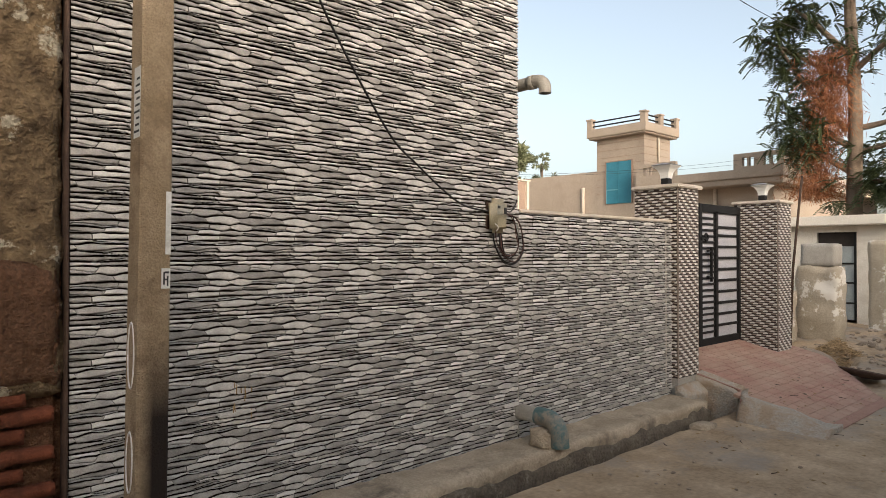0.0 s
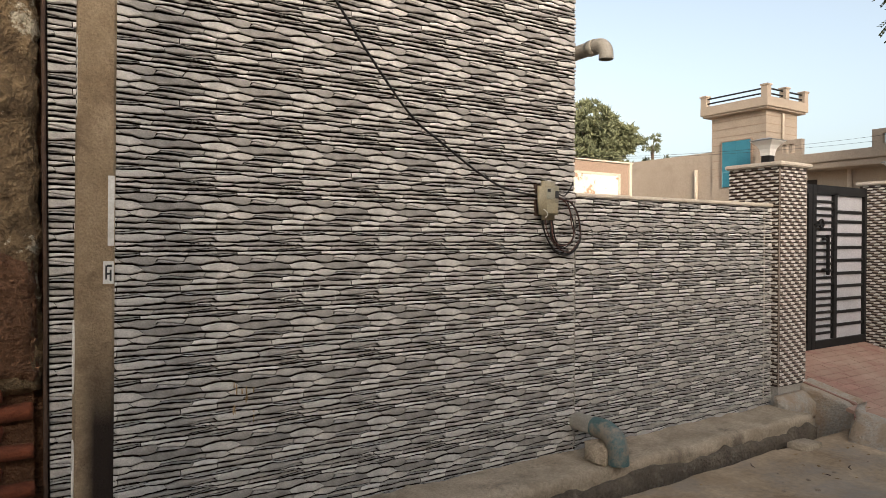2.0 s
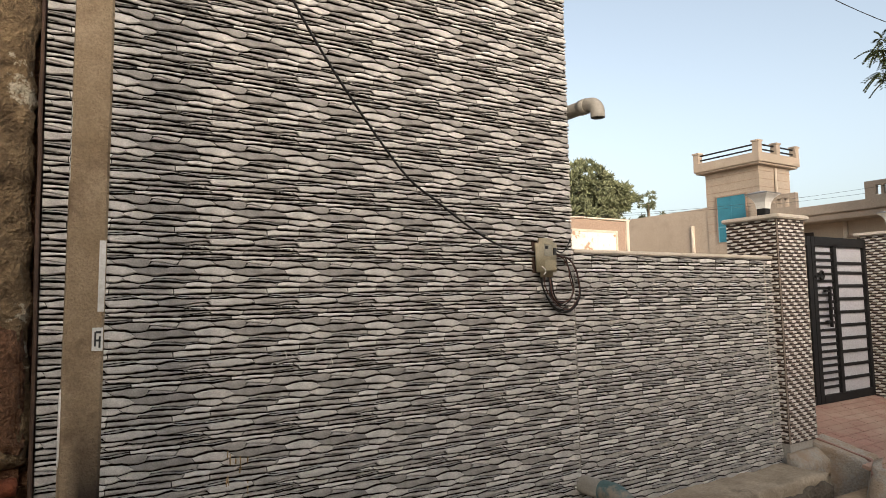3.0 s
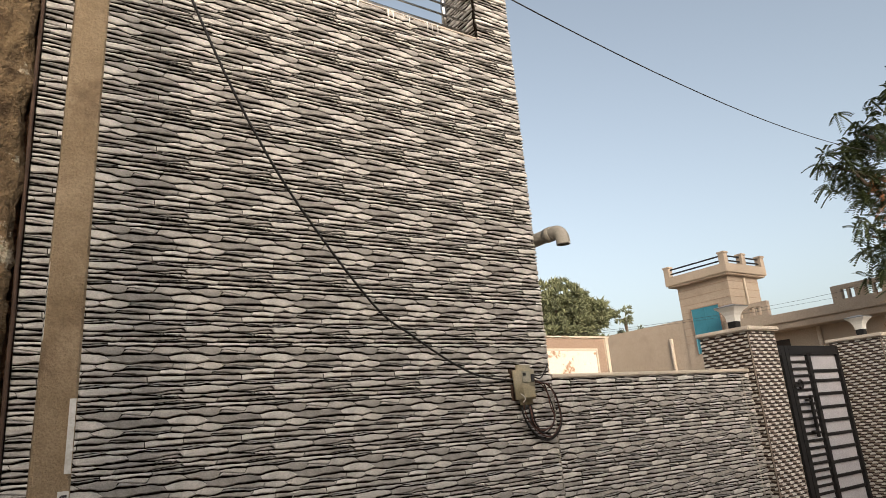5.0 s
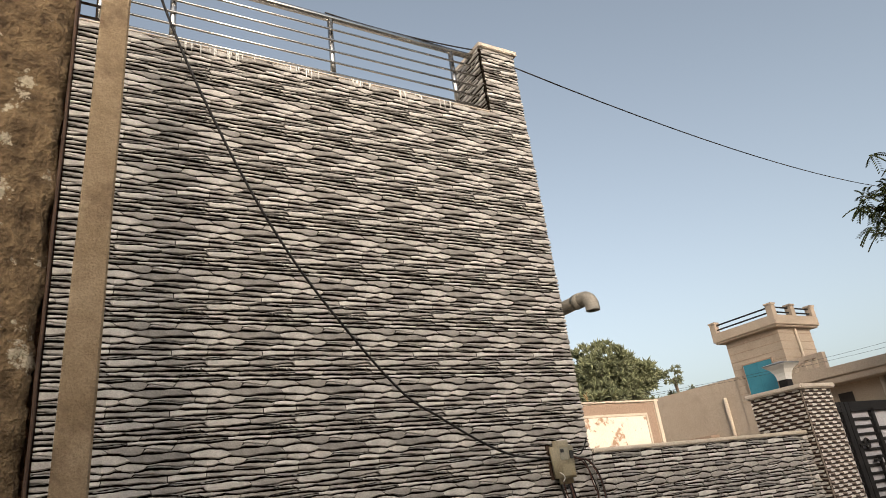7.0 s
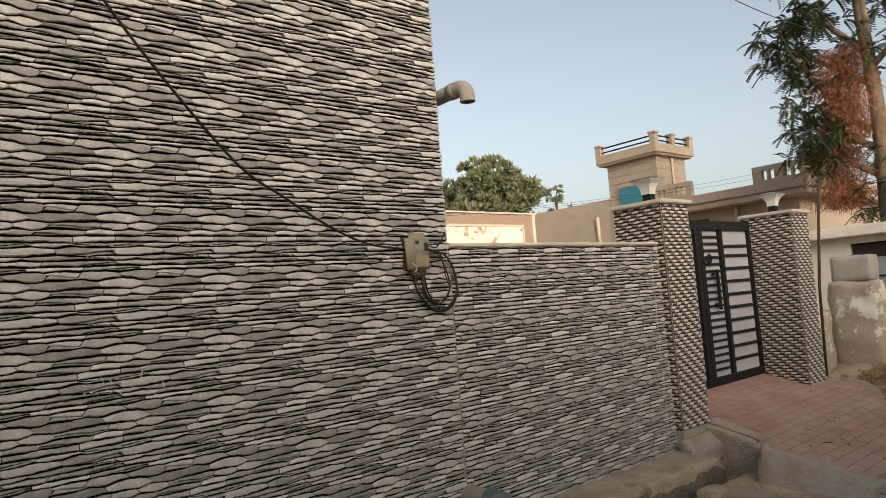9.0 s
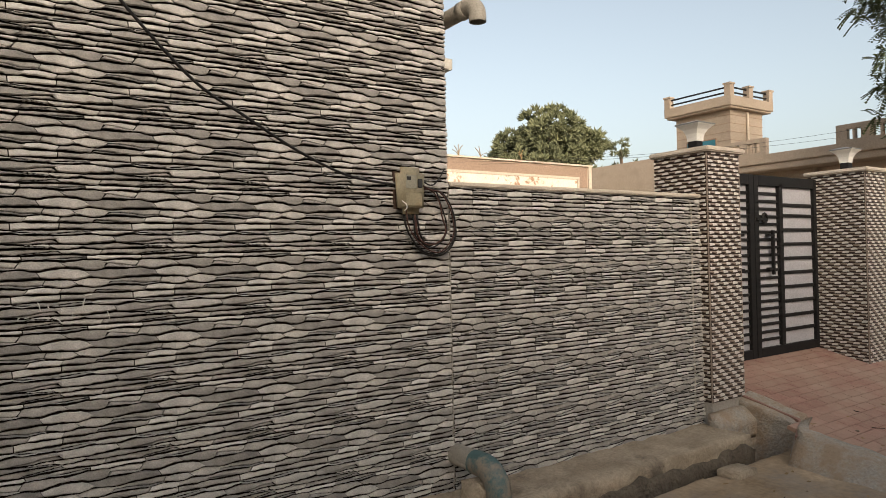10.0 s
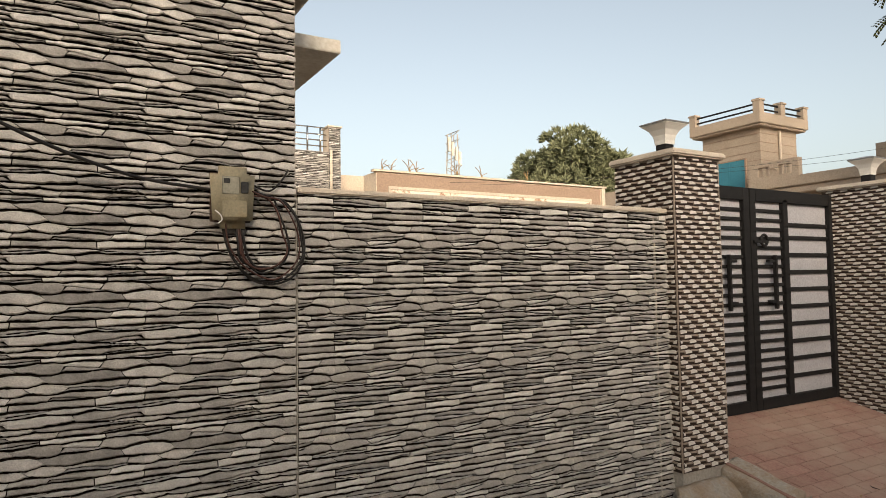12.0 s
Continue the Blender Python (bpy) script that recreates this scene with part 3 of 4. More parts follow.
def gate_leaf(x0, x1, meet_left):
    """A leaf with a narrow barred strip at the meeting stile and a broad panelled strip at the hinge."""
    g = thing("gate", "closed black iron gate leaf with pale sheet panels", "gate", "gate leaves", at=pose(x0, GY, GZ0))
    w, h = x1 - x0, GZ1 - GZ0
    flip = (lambda a, b: (a, b)) if meet_left else (lambda a, b: (w - b, w - a))

    def bar(name, a, b, z0, z1, y0=-0.03, y1=0.025):
        a, b = flip(a, b)
        return part(name, boxes((a, b, y0, y1, z0, z1), bevel=0.003), BLACK_IRON, g)

    s = 0.46
    bar("stile", 0, 0.075, 0, h)
    bar("stile", s - 0.02, s + 0.045, 0.09, h - 0.07)
    bar("stile", w - 0.05, w, 0, h)
    bar("rail", 0.076, w - 0.051, 0, 0.085)
    bar("rail", 0.076, w - 0.051, h - 0.10, h)
    a, b = flip(0.05, w - 0.04)
    part("panel", boxes((a, b, 0.006, 0.010, 0.04, h - 0.05)), SHEET, g, "pale grey sheet metal")
    n = 10
    for k in range(1, n + 1):
        z = 0.085 + (h - 0.185) * (k / (n + 1) if k < n else (n - 0.25) / (n + 1))
        bar("bar", s + 0.046, w - 0.051, z - 0.017, z + 0.017, -0.012, 0.005)
    n = 20
    for k in range(1, n + 1):
        z = 0.085 + (h - 0.185) * k / (n + 1)
        bar("bar", 0.076, s - 0.021, z - 0.014, z + 0.014, -0.012, 0.005)
    bar("handle", 0.275, 0.303, 0.80, 1.24, -0.055, -0.025)
    for z in (0.86, 1.19):
        bar("handle_bracket", 0.20, 0.275, z - 0.012, z + 0.012, -0.05, -0.015)
    if meet_left:
        ring = [(0.16 + 0.04 * math.cos(q), -0.036, 1.36 + 0.045 * math.sin(q)) for q in (2 * math.pi * k / 16 for k in range(17))]
        part("latch", tube(ring, 0.012, 6), BLACK_IRON, g, "round ring latch")
        bar("latch_plate", 0.02, 0.2, 1.335, 1.36, -0.045, -0.031)
    return g


GATE_MID = 7.88
gate_leaf(P1[1] + 0.01, GATE_MID - 0.004, False)
gate_leaf(GATE_MID + 0.004, P2[0] - 0.015, True)

# ---- red paved apron: falls from the gate to the street ----
AY0, AY1 = 1.97, 3.84


def apron_z(x, y):
    return max(0.012, 0.03 + 0.235 * (min(y, AY1) - AY0))


def apron_left(y):
    return 6.84 if y > 2.80 else (6.5 + (y - 2.65) * 2.27 if y > 2.65 else 6.5 + (2.65 - y) * 0.16)


def apron_right(y):
    return min(9.66, 8.4 + max(0.0, y - AY0) * 1.35)


bm = bmesh.new()
rows = []
for j in range(31):
    y = AY0 - 0.1 + (AY1 + 0.1 - AY0) * j / 30
    a, e = apron_left(y) - 0.02, apron_right(y) + 0.05
    rows.append([bm.verts.new((a + (e - a) * i / 20, y, apron_z(0, y) - 0.005 + 0.003 * noise.noise(Vector((i * 0.7, y * 5, 0))))) for i in range(21)])
for r, s in zip(rows, rows[1:]):
    for i in range(20):
        bm.faces.new((r[i], r[i + 1], s[i + 1], s[i]))
ext = bmesh.ops.extrude_face_region(bm, geom=bm.faces[:])
for v in ext["geom"]:
    if isinstance(v, bmesh.types.BMVert):
        v.co.z -= 0.25
bmesh.ops.recalc_face_normals(bm, faces=bm.faces[:])
apron = tagged(part("pavement", bm, PAVER_BED), "sloping apron of dusty red pavers before the gate", "pavement", kind="structure")

# cement skirt at the side of the apron
bm = rough_block(0, 1, 0, 1, 0, 1, 0.07, 0.0, 1)
for v in bm.verts:
    s, q, h = v.co
    y = 1.86 + 0.90 * q
    edge = apron_left(y)
    top = max(apron_z(0, y), 0.03) + 0.022
    wide = 0.52 - 0.24 * q
    x = edge + 0.17 - wide * (1 - s)
    z = -0.12 + h * (top * (min(1.0, 0.04 + 1.9 * s)) + 0.12)
    v.co = Vector((x, y, z)) + noise.noise_vector(Vector((x, y, z)) * 5) * 0.020 + noise.noise_vector(Vector((x, y, z)) * 22) * 0.006
tagged(part("cement_skirt", bm, DUSTY_CEMENT), "rough grey cement ramp beside the red apron", "ramp", kind="structure")
bm = rough_block(6.34, 6.88, 3.12, 3.258, -0.3, 0.265, 0.04, 0.010, 7, 9.0)
for v in bm.verts:
    v.co.z -= max(0.0, 3.23 - v.co.y) * 0.75 * (v.co.z > 0.1)
tagged(part("pillar_footing", bm, DUSTY_CEMENT), "rough concrete footing under the gate pillar", "footing", kind="structure")
bm = rough_block(0, 1, 0, 1, 0, 1, 0.06, 0.0, 1)
for v in bm.verts:
    s, q, h = v.co
    y = 2.78 + 0.48 * q
    v.co = Vector((apron_left(y) - 0.06 + 0.16 * s, y, -0.25 + h * (apron_z(0, y) + 0.262 - 0.05 * (1 - s) ** 2)))
    v.co += noise.noise_vector(v.co * 7) * 0.009
tagged(part("cement_border", bm, DUSTY_CEMENT), "rough dusty cement border of the apron", "border", kind="structure")
tagged(part("drain_slab", rough_block(5.82, 6.08, 2.68, 2.84, -0.06, 0.04, 0.04, 0.012, 4, 4.0), CONCRETE), "broken brown concrete slab at the drain mouth", "slab")

# ---- electricity pole ----
pole = thing("utility_pole", "old square concrete electricity pole with a blackened foot", "pole", at=pose(0.957, 2.612, -0.02, 0, 0.7, 0))
bm = bmesh.new()
rings = []
for k in range(41):
    z = k * 0.2
    w, d, c = 0.062 - 0.0008 * k * 0.2, 0.073 - 0.001 * k * 0.2, 0.009
    ring = [(-w + c, -d), (w - c, -d), (w, -d + c), (w, d - c), (w - c, d), (-w + c, d), (-w, d - c), (-w, -d + c)]
    rings.append([bm.verts.new(Vector((x, y, z)) + noise.noise_vector(Vector((x * 30, y * 30, z * 2.3))) * 0.0022) for x, y in ring])
for a, b in zip(rings, rings[1:]):
    for k in range(8):
        bm.faces.new((a[k], a[(k + 1) % 8], b[(k + 1) % 8], b[k]))
bm.faces.new(rings[-1])
part("shaft", bm, POLE_CEMENT, pole)
part("notice", boxes((-0.0615, -0.0595, -0.055, 0.02, 2.08, 2.36)), PAPER, pole, "faded printed paper notice")
for k in range(9):
    part("notice_line", boxes((-0.0625, -0.0616, -0.048, 0.014 - 0.012 * (k % 3), 2.10 + 0.026 * k, 2.109 + 0.026 * k)), INK, pole)
part("paper_strip", boxes((0.036, 0.0565, -0.0765, -0.0745, 1.62, 1.87)), PAPER, pole, "torn white paper strip")
part("number_plate", boxes((0.022, 0.056, -0.0772, -0.0745, 1.485, 1.565)), PAPER, pole, "small white number sticker")
part("number_mark", boxes((0.029, 0.035, -0.078, -0.0773, 1.50, 1.55), (0.043, 0.049, -0.078, -0.0773, 1.495, 1.535), (0.029, 0.049, -0.078, -0.0773, 1.517, 1.524), (0.034, 0.05, -0.078, -0.0773, 1.545, 1.553)), INK, pole)

for zc, rz in ((1.22, 0.13), (0.80, 0.12)):
    oval = [(-0.0625, 0.004 + 0.036 * math.cos(a), zc + rz * math.sin(a)) for a in (2 * math.pi * k / 20 for k in range(21))]
    part("painted_oval", tube(oval, 0.004, 5), CHALK, pole, "faded white painted oval")

# ---- neighbour's old wall ----
neighbour = tagged(part("wall_neighbour", rough_block(-3.0, 0.1, 3.31, 3.62, 0.95, 6.4, 0.12, 0.02, 3.5), OLD_PLASTER),
                   "old brown plastered brick wall, plaster fallen at the foot", "wall", kind="structure")
part("plaster", rough_block(0.08, 0.818, 3.30, 3.62, 0.95, 6.4, 0.032, 0.03, 6.0, 11.0), OLD_PLASTER, neighbour)
part("mud_patch", rough_block(-0.6, 0.812, 3.275, 3.32, 1.0, 1.56, 0.03, 0.03, 6.0, 3.0), MUD_PLASTER, neighbour, "reddish bare mud plaster")
part("wall_core", boxes((-3.0, 0.792, 3.36, 3.62, -0.1, 0.95), (0.70, 0.848, 3.40, 3.60, -0.1, 6.4)), MUD_PLASTER, neighbour)
part("edge_strip", rough_block(0.826, 0.846, 3.305, 3.40, -0.1, 6.4, 0.1, 0.004, 5.0, 2.0), WOOD_POST, neighbour, "dark brown vertical edge")
brick_mesh = []
for k in range(4):
    bm = rough_block(0, 0.225, 0, 0.10, 0, 0.068, 0.035, 0.010, 9.0, k * 7.0)
    d = bpy.data.meshes.new("brick")
    bm.to_mesh(d)
    bm.free()
    d.materials.append(OLD_BRICK)
    brick_mesh.append(d)
rng = random.Random(3)
for r in range(11):
    for c in range(12):
        b = new("brick", brick_mesh[rng.randrange(4)])
        b.parent = neighbour
        b.matrix_basis = pose(0.572 - c * 0.245 + (0.0 if r % 2 else -0.12) + (0.03 if c else 0), 3.30 + rng.uniform(0, 0.025), 0.06 + r * 0.085, 0, rng.uniform(-2, 2), rng.uniform(-3, 3))

# ---- cable from the pole to the meter ----
cable = tagged(part("power_cable", tube(spline([(1.04, 2.53, 6.4), (1.06, 2.53, 5.2), (1.13, 2.58, 4.45), (1.254, 2.632, 4.05), (1.5, 2.70, 3.53), (1.75, 2.775, 3.11), (2.03, 2.853, 2.75), (2.47, 2.98, 2.32),
                                               (2.75, 3.058, 2.17), (3.05, 3.143, 2.035), (3.34, 3.25, 1.955), (3.60, 3.30, 1.928), (3.66, 3.30, 1.925)], 8), 0.0068, 8), RUBBER),
               "black power cable sagging from the pole to the meter", "cable")

# ---- electricity meter ----
MX, MY, MZ = 3.728, WALL_Y - 0.02, 1.76
meter = thing("electricity_meter", "weathered yellowed plastic electricity meter box", "meter", at=pose(MX, MY, MZ))
bm = bmesh.new()
box(bm, -0.092, 0.092, -0.085, 0.0, 0.0, 0.262, bevel=0.034)
for v in bm.verts:
    if v.co.z < 0.06:
        v.co.x *= 0.88
for f in bm.faces:
    f.smooth = True
part("case", bm, METER_CASE, meter)
part("back_plate", boxes((-0.085, 0.085, -0.004, 0.01, 0.03, 0.24), bevel=0.002), WOOD_POST, meter, "dark wooden backing board")
part("dial", boxes((-0.052, 0.02, -0.088, -0.084, 0.14, 0.215), bevel=0.002), METER_GREY, meter, "grey dial plate")
part("window", boxes((-0.045, -0.02, -0.0925, -0.0885, 0.185, 0.205), bevel=0.001), INK, meter, "small dark display")
part("window", boxes((0.024, 0.056, -0.09, -0.084, 0.145, 0.195), bevel=0.003), INK, meter, "dark window")
part("lower_cover", boxes((-0.05, 0.05, -0.089, -0.084, 0.045, 0.115), bevel=0.003), METER_CASE, meter)
part("seal_wire", tube(spline([(-0.08, -0.09, 0.07), (-0.06, -0.10, 0.05), (-0.055, -0.098, 0.03), (-0.07, -0.095, 0.015)], 5), 0.003, 5), CHALK, meter, "white seal wire")
coil = thing("cable_coil", "loose loops of black and brown cable hanging on the wall", "cable", at=pose(MX, WALL_Y - 0.045, MZ))
OUTER = ((0.09, 0.165), (0.15, 0.145), (0.22, 0.125), (0.285, 0.055), (0.318, -0.03), (0.315, -0.12), (0.27, -0.20), (0.185, -0.243), (0.09, -0.215), (0.02, -0.15), (-0.02, -0.07), (-0.04, 0.02))
INNER = ((0.09, 0.14), (0.16, 0.14), (0.20, 0.07), (0.235, -0.02), (0.245, -0.09), (0.205, -0.155), (0.13, -0.185), (0.07, -0.16), (0.035, -0.10), (0.022, 0.01))
rng = random.Random(8)
for k, (route, mat, thick) in enumerate(((OUTER, RUBBER, 0.005), (OUTER, RUBBER, 0.0046), (INNER, RUBBER, 0.0046), (INNER, CABLE_RED, 0.0042), (OUTER, CABLE_RED, 0.0036))):
    grow = (1.0, 0.955, 1.0, 0.93, 0.9)[k]
    pts = [(x * grow + rng.uniform(-0.006, 0.006), -0.007 * k + rng.uniform(-0.004, 0.004), z * (grow if z < 0 else 1) + rng.uniform(-0.006, 0.006)) for x, z in route]
    part("loop", tube(spline(pts, 5), thick, 7), mat, coil)
for k in range(3):
    part("tail", tube(spline([(0.012 + 0.014 * k, -0.01, 0.02), (0.022 + 0.012 * k, -0.02, -0.05), (0.03 + 0.018 * k, -0.015, -0.12), (0.075 + 0.02 * k, -0.01, -0.155 - 0.012 * k), (0.16, -0.01, -0.165)], 5), 0.0055, 6), CABLE_RED if k % 2 else RUBBER, coil)
part("tail", tube(spline([(0.094, 0.0, 0.19), (0.16, 0.0, 0.17), (0.215, 0.0, 0.22), (0.245, 0.0, 0.27)], 5), 0.0045, 6), RUBBER, coil)

# ---- pipes ----
def elbow(y0, y1, z, x, r, drop, bend, mat, parent_name, label, sleeve=None):
    """A pipe out of the wall towards the street that bends down, hollow at its mouth."""
    p = thing(parent_name, label, "pipe", at=pose(x, 0, z))
    pts = [(0, y0, 0), (0, y1 + bend, 0)]
    pts += [(0, y1 + bend - bend * math.sin(a), -bend + bend * math.cos(a)) for a in (math.pi / 2 * k / 8 for k in range(1, 9))]
    pts.append((0, y1, -bend - drop))
    bm = tube(pts, r, 16, closed_ends=False)
    tube(pts, r * 0.86, 16, bm, closed_ends=False)
    part("tube", bm, mat, p)
    return p


p = elbow(5.0, 3.14, 2.975, 4.125, 0.05, 0.035, 0.075, PVC, "rain_spout", "grey plastic rain spout with elbow on the house side")
part("collar", tube([(0, 3.24, 0), (0, 3.30, 0)], 0.056, 16), PVC, p)
p = elbow(3.36, 3.11, 0.355, 4.035, 0.062, 0.0, 0.001, PVC, "drain_pipe", "stained grey drain pipe with dark green elbow")
pts = [(0, 3.14, 0), (0, 3.06, 0)] + [(0, 3.06 - 0.13 * math.sin(a), -0.13 + 0.13 * math.cos(a)) for a in (math.pi / 2 * k / 8 for k in range(1, 9))] + [(0, 2.925, -0.20)]
bm = tube(pts, 0.069, 16, closed_ends=False)
tube(pts, 0.058, 16, bm, closed_ends=False)
part("elbow", bm, PVC_GREEN, p, "dark green plastic elbow")
tagged(part("mortar_lump", rough_block(3.91, 4.09, 2.97, 3.14, 0.12, 0.30, 0.04, 0.035, 6, 5.0), CONCRETE), "lump of rough brown mortar under the drain pipe", "mortar")

# ---- splashes of mortar and rust on the cladding ----
rng = random.Random(31)
splash = thing("mortar_splash", "small white mortar splashes on the stone cladding", "splash")
for k in range(11):
    x, z = 1.90 + 0.30 * (k / 10) + rng.uniform(-0.015, 0.015), 1.36 + rng.uniform(-0.06, 0.035)
    dx, dz = rng.uniform(-0.03, 0.03), rng.uniform(-0.045, 0.01)
    part("streak", tube(spline([(x, WALL_Y - 0.021, z), (x + dx * 0.6, WALL_Y - 0.023, z + dz * 0.4), (x + dx, WALL_Y - 0.021, z + dz)], 4), 0.0022, 5), CHALK, splash)
rust = thing("rust_stain", "rusty brown dribbles on the stone cladding", "stain")
for k in range(9):
    x, z = 1.70 + rng.uniform(-0.05, 0.06), 0.82 + rng.uniform(-0.12, 0.08)
    part("dribble", tube([(x, WALL_Y - 0.0205, z), (x + rng.uniform(-0.004, 0.004), WALL_Y - 0.0215, z - rng.uniform(0.02, 0.07))], 0.0032, 5), STRAW, rust)

# ---- houses across the lot ----
def cream_house():
    h = thing("house", "cream painted flat-roofed house with a stair tower", "house")
    part("wall", boxes((19.9, 30.0, 7.5, 13.2, -0.2, 3.62)), CREAM, h)
    part("wall", boxes((19.75, 30.0, 13.43, 17.8, -0.2, 4.55)), CREAM, h)
    part("roof", boxes((19.2, 30.3, 7.0, 11.54, 3.625, 3.80), (19.12, 30.3, 6.92, 11.53, 3.80, 4.06), (21.5, 30.3, 11.55, 13.42, 3.625, 4.06), bevel=0.02), CREAM, h)
    t = part("stair_tower", boxes((19.72, 21.4, 11.55, 13.42, 4.061, 5.64)), CREAM, h)
    for k in range(8):
        part("band", boxes((19.708, 21.41, 11.54, 13.41, 3.72 + 0.25 * k, 3.734 + 0.25 * k)), TAUPE_PAINT, t)
    part("tower_front", boxes((19.715, 19.899, 11.545, 13.41, -0.2, 4.06)), CREAM, t)
    d = part("door", boxes((19.67, 19.712, 12.02, 13.0, 3.36, 4.80)), TEAL, t, "closed teal painted door")
    part("door_rail", boxes((19.655, 19.669, 12.52, 13.0, 3.82, 3.86)), TEAL_PALE, d)
    part("door_rail", boxes((19.655, 19.669, 12.50, 12.53, 3.36, 4.80)), TEAL, d)
    part("door_rail", boxes((19.655, 19.669, 12.97, 13.0, 3.36, 3.82)), TEAL_PALE, d)
    part("door_frame", boxes((19.66, 19.712, 11.98, 12.015, 3.34, 4.84), (19.66, 19.712, 13.005, 13.04, 3.34, 4.84), (19.66, 19.712, 12.016, 13.004, 4.805, 4.84)), TAUPE_PAINT, t)
    part("pipe", tube([(20.55, 11.5, 4.1), (20.55, 11.5, 5.6)], 0.035, 8), CREAM_PALE, t)
    par = part("tower_parapet", boxes((19.47, 21.62, 11.38, 13.60, 5.641, 5.70), (19.42, 21.67, 11.33, 13.65, 5.70, 5.99), bevel=0.015), CREAM, h)
    for x, y in ((19.53, 11.44), (19.53, 13.54), (20.5, 11.44), (21.56, 11.44), (21.56, 13.54)):
        part("post", boxes((x - 0.1, x + 0.1, y - 0.1, y + 0.1, 5.991, 6.31), (x - 0.125, x + 0.125, y - 0.125, y + 0.125, 6.31, 6.36)), CREAM, par)
    for z in (6.10, 6.25):
        part("bar", tube([(19.53, 11.54, z), (19.53, 13.44, z)], 0.025, 6), BLACK_IRON, par)
        part("bar", tube([(19.63, 11.44, z), (21.46, 11.44, z)], 0.025, 6), BLACK_IRON, par)
    for x0, y0, y1, z0, top in ((19.15, 10.15, 11.52, 4.061, 0.46), (19.2, 6.95, 8.35, 4.061, 0.46)):
        q = part("parapet", boxes((x0, x0 + 0.16, y0, y1, z0, z0 + 0.08), (x0, x0 + 0.16, y0, y1, z0 + top - 0.12, z0 + top), (x0, x0 + 0.16, y0, y0 + 0.18, z0 + 0.08, z0 + top - 0.12),
                                  (x0, x0 + 0.16, y1 - 0.25, y1, z0 + 0.08, z0 + top - 0.12), (x0, x0 + 0.16, y0 + 0.55, y1 - 0.58, z0 + 0.08, z0 + top - 0.12)), CREAM, h)
        for y in (y0 + 0.34, y1 - 0.44):
            part("baluster", boxes((x0 + 0.02, x0 + 0.14, y, y + 0.06, z0 + 0.08, z0 + top - 0.12)), CREAM, q)
        m = (y0 + y1) / 2
        part("medallion", tube([(x0 - 0.02, m + 0.10 * math.cos(a), z0 + 0.19 + 0.08 * math.sin(a)) for a in (math.pi * k / 8 for k in range(9))], 0.015, 6), CREAM, q)
    part("parapet_return", boxes((19.361, 21.2, 6.95, 7.1, 4.061, 4.52)), CREAM, h)
    part("pipe", tube([(19.7, 14.0, 2.5), (19.7, 14.0, 4.0)], 0.06, 8), CREAM_PALE, h)
    part("window_shade", boxes((19.3, 19.749, 14.6, 15.9, 2.85, 2.93)), TAUPE_PAINT, h)
    part("pipe", tube([(19.83, 9.2, 2.0), (19.83, 9.2, 3.62)], 0.06, 8), CREAM_PALE, h)
    part("vent", boxes((19.88, 19.91, 10.1, 10.5, 3.1, 3.4)), SHADE_DARK, h)
    part("sunshade", boxes((19.1, 19.89, 7.6, 8.6, 2.7, 2.8)), TAUPE_PAINT, h)


cream_house()
panel_house = thing("panelled_building", "pale building with a taupe framed panel and flaking paint", "building")
part("wall", boxes((8.25, 14.1, 11.82, 13.8, -0.2, 3.63)), CREAM_PALE, panel_house)
part("wall_side", boxes((7.72, 8.249, 12.4, 14.5, -0.2, 3.62)), CREAM_PALE, panel_house)
part("band", boxes((8.27, 13.98, 11.806, 11.819, 2.0, 3.60)), TAUPE_PAINT, panel_house, "taupe painted band")
part("frame", boxes((8.18, 14.14, 11.76, 11.9, 3.631, 3.67), (8.5, 13.68, 11.78, 11.805, 3.30, 3.36), (8.5, 8.55, 11.78, 11.805, 2.0, 3.30), (13.62, 13.68, 11.78, 11.805, 2.0, 3.30),
                    (14.0, 14.1, 11.77, 11.819, 2.0, 3.63)), CREAM_PALE, panel_house)
part("panel", boxes((8.551, 13.619, 11.796, 11.805, 2.0, 3.299)), FLAKED, panel_house, "white panel with flaking paint")

white_house = thing("white_building", "far whitewashed building with grey windows", "building")
part("wall", boxes((27.0, 36.0, 1.0, 6.2, -0.2, 4.7)), WHITEWASH, white_house)
part("roof", boxes((26.7, 36.3, 0.7, 6.5, 4.701, 4.95)), WHITEWASH, white_house)
for y in (1.6, 3.2, 4.8):
    w = part("window", boxes((26.95, 27.02, y, y + 0.9, 3.0, 4.0)), DOOR_GREY, white_house)
    part("sill", boxes((26.85, 27.0, y - 0.1, y + 1.0, 2.92, 2.99)), WHITEWASH, w)

rng = random.Random(17)
for k in range(7):
    x = (8.4, 8.6, 9.0, 9.15, 10.1, 10.7, 11.9)[k]
    w = thing("weed", "dry leafless weed growing on the wall top", "weed", "weeds on the wall", at=pose(x, 11.86, 3.67))
    for q in range(4):
        dx, h = rng.uniform(-0.18, 0.18), rng.uniform(0.06, 0.26)
        part("stem", tube(spline([(0, 0, 0), (dx * 0.3, 0.02, h * 0.6), (dx, 0, h)], 4), 0.008, 4), STRAW, w)

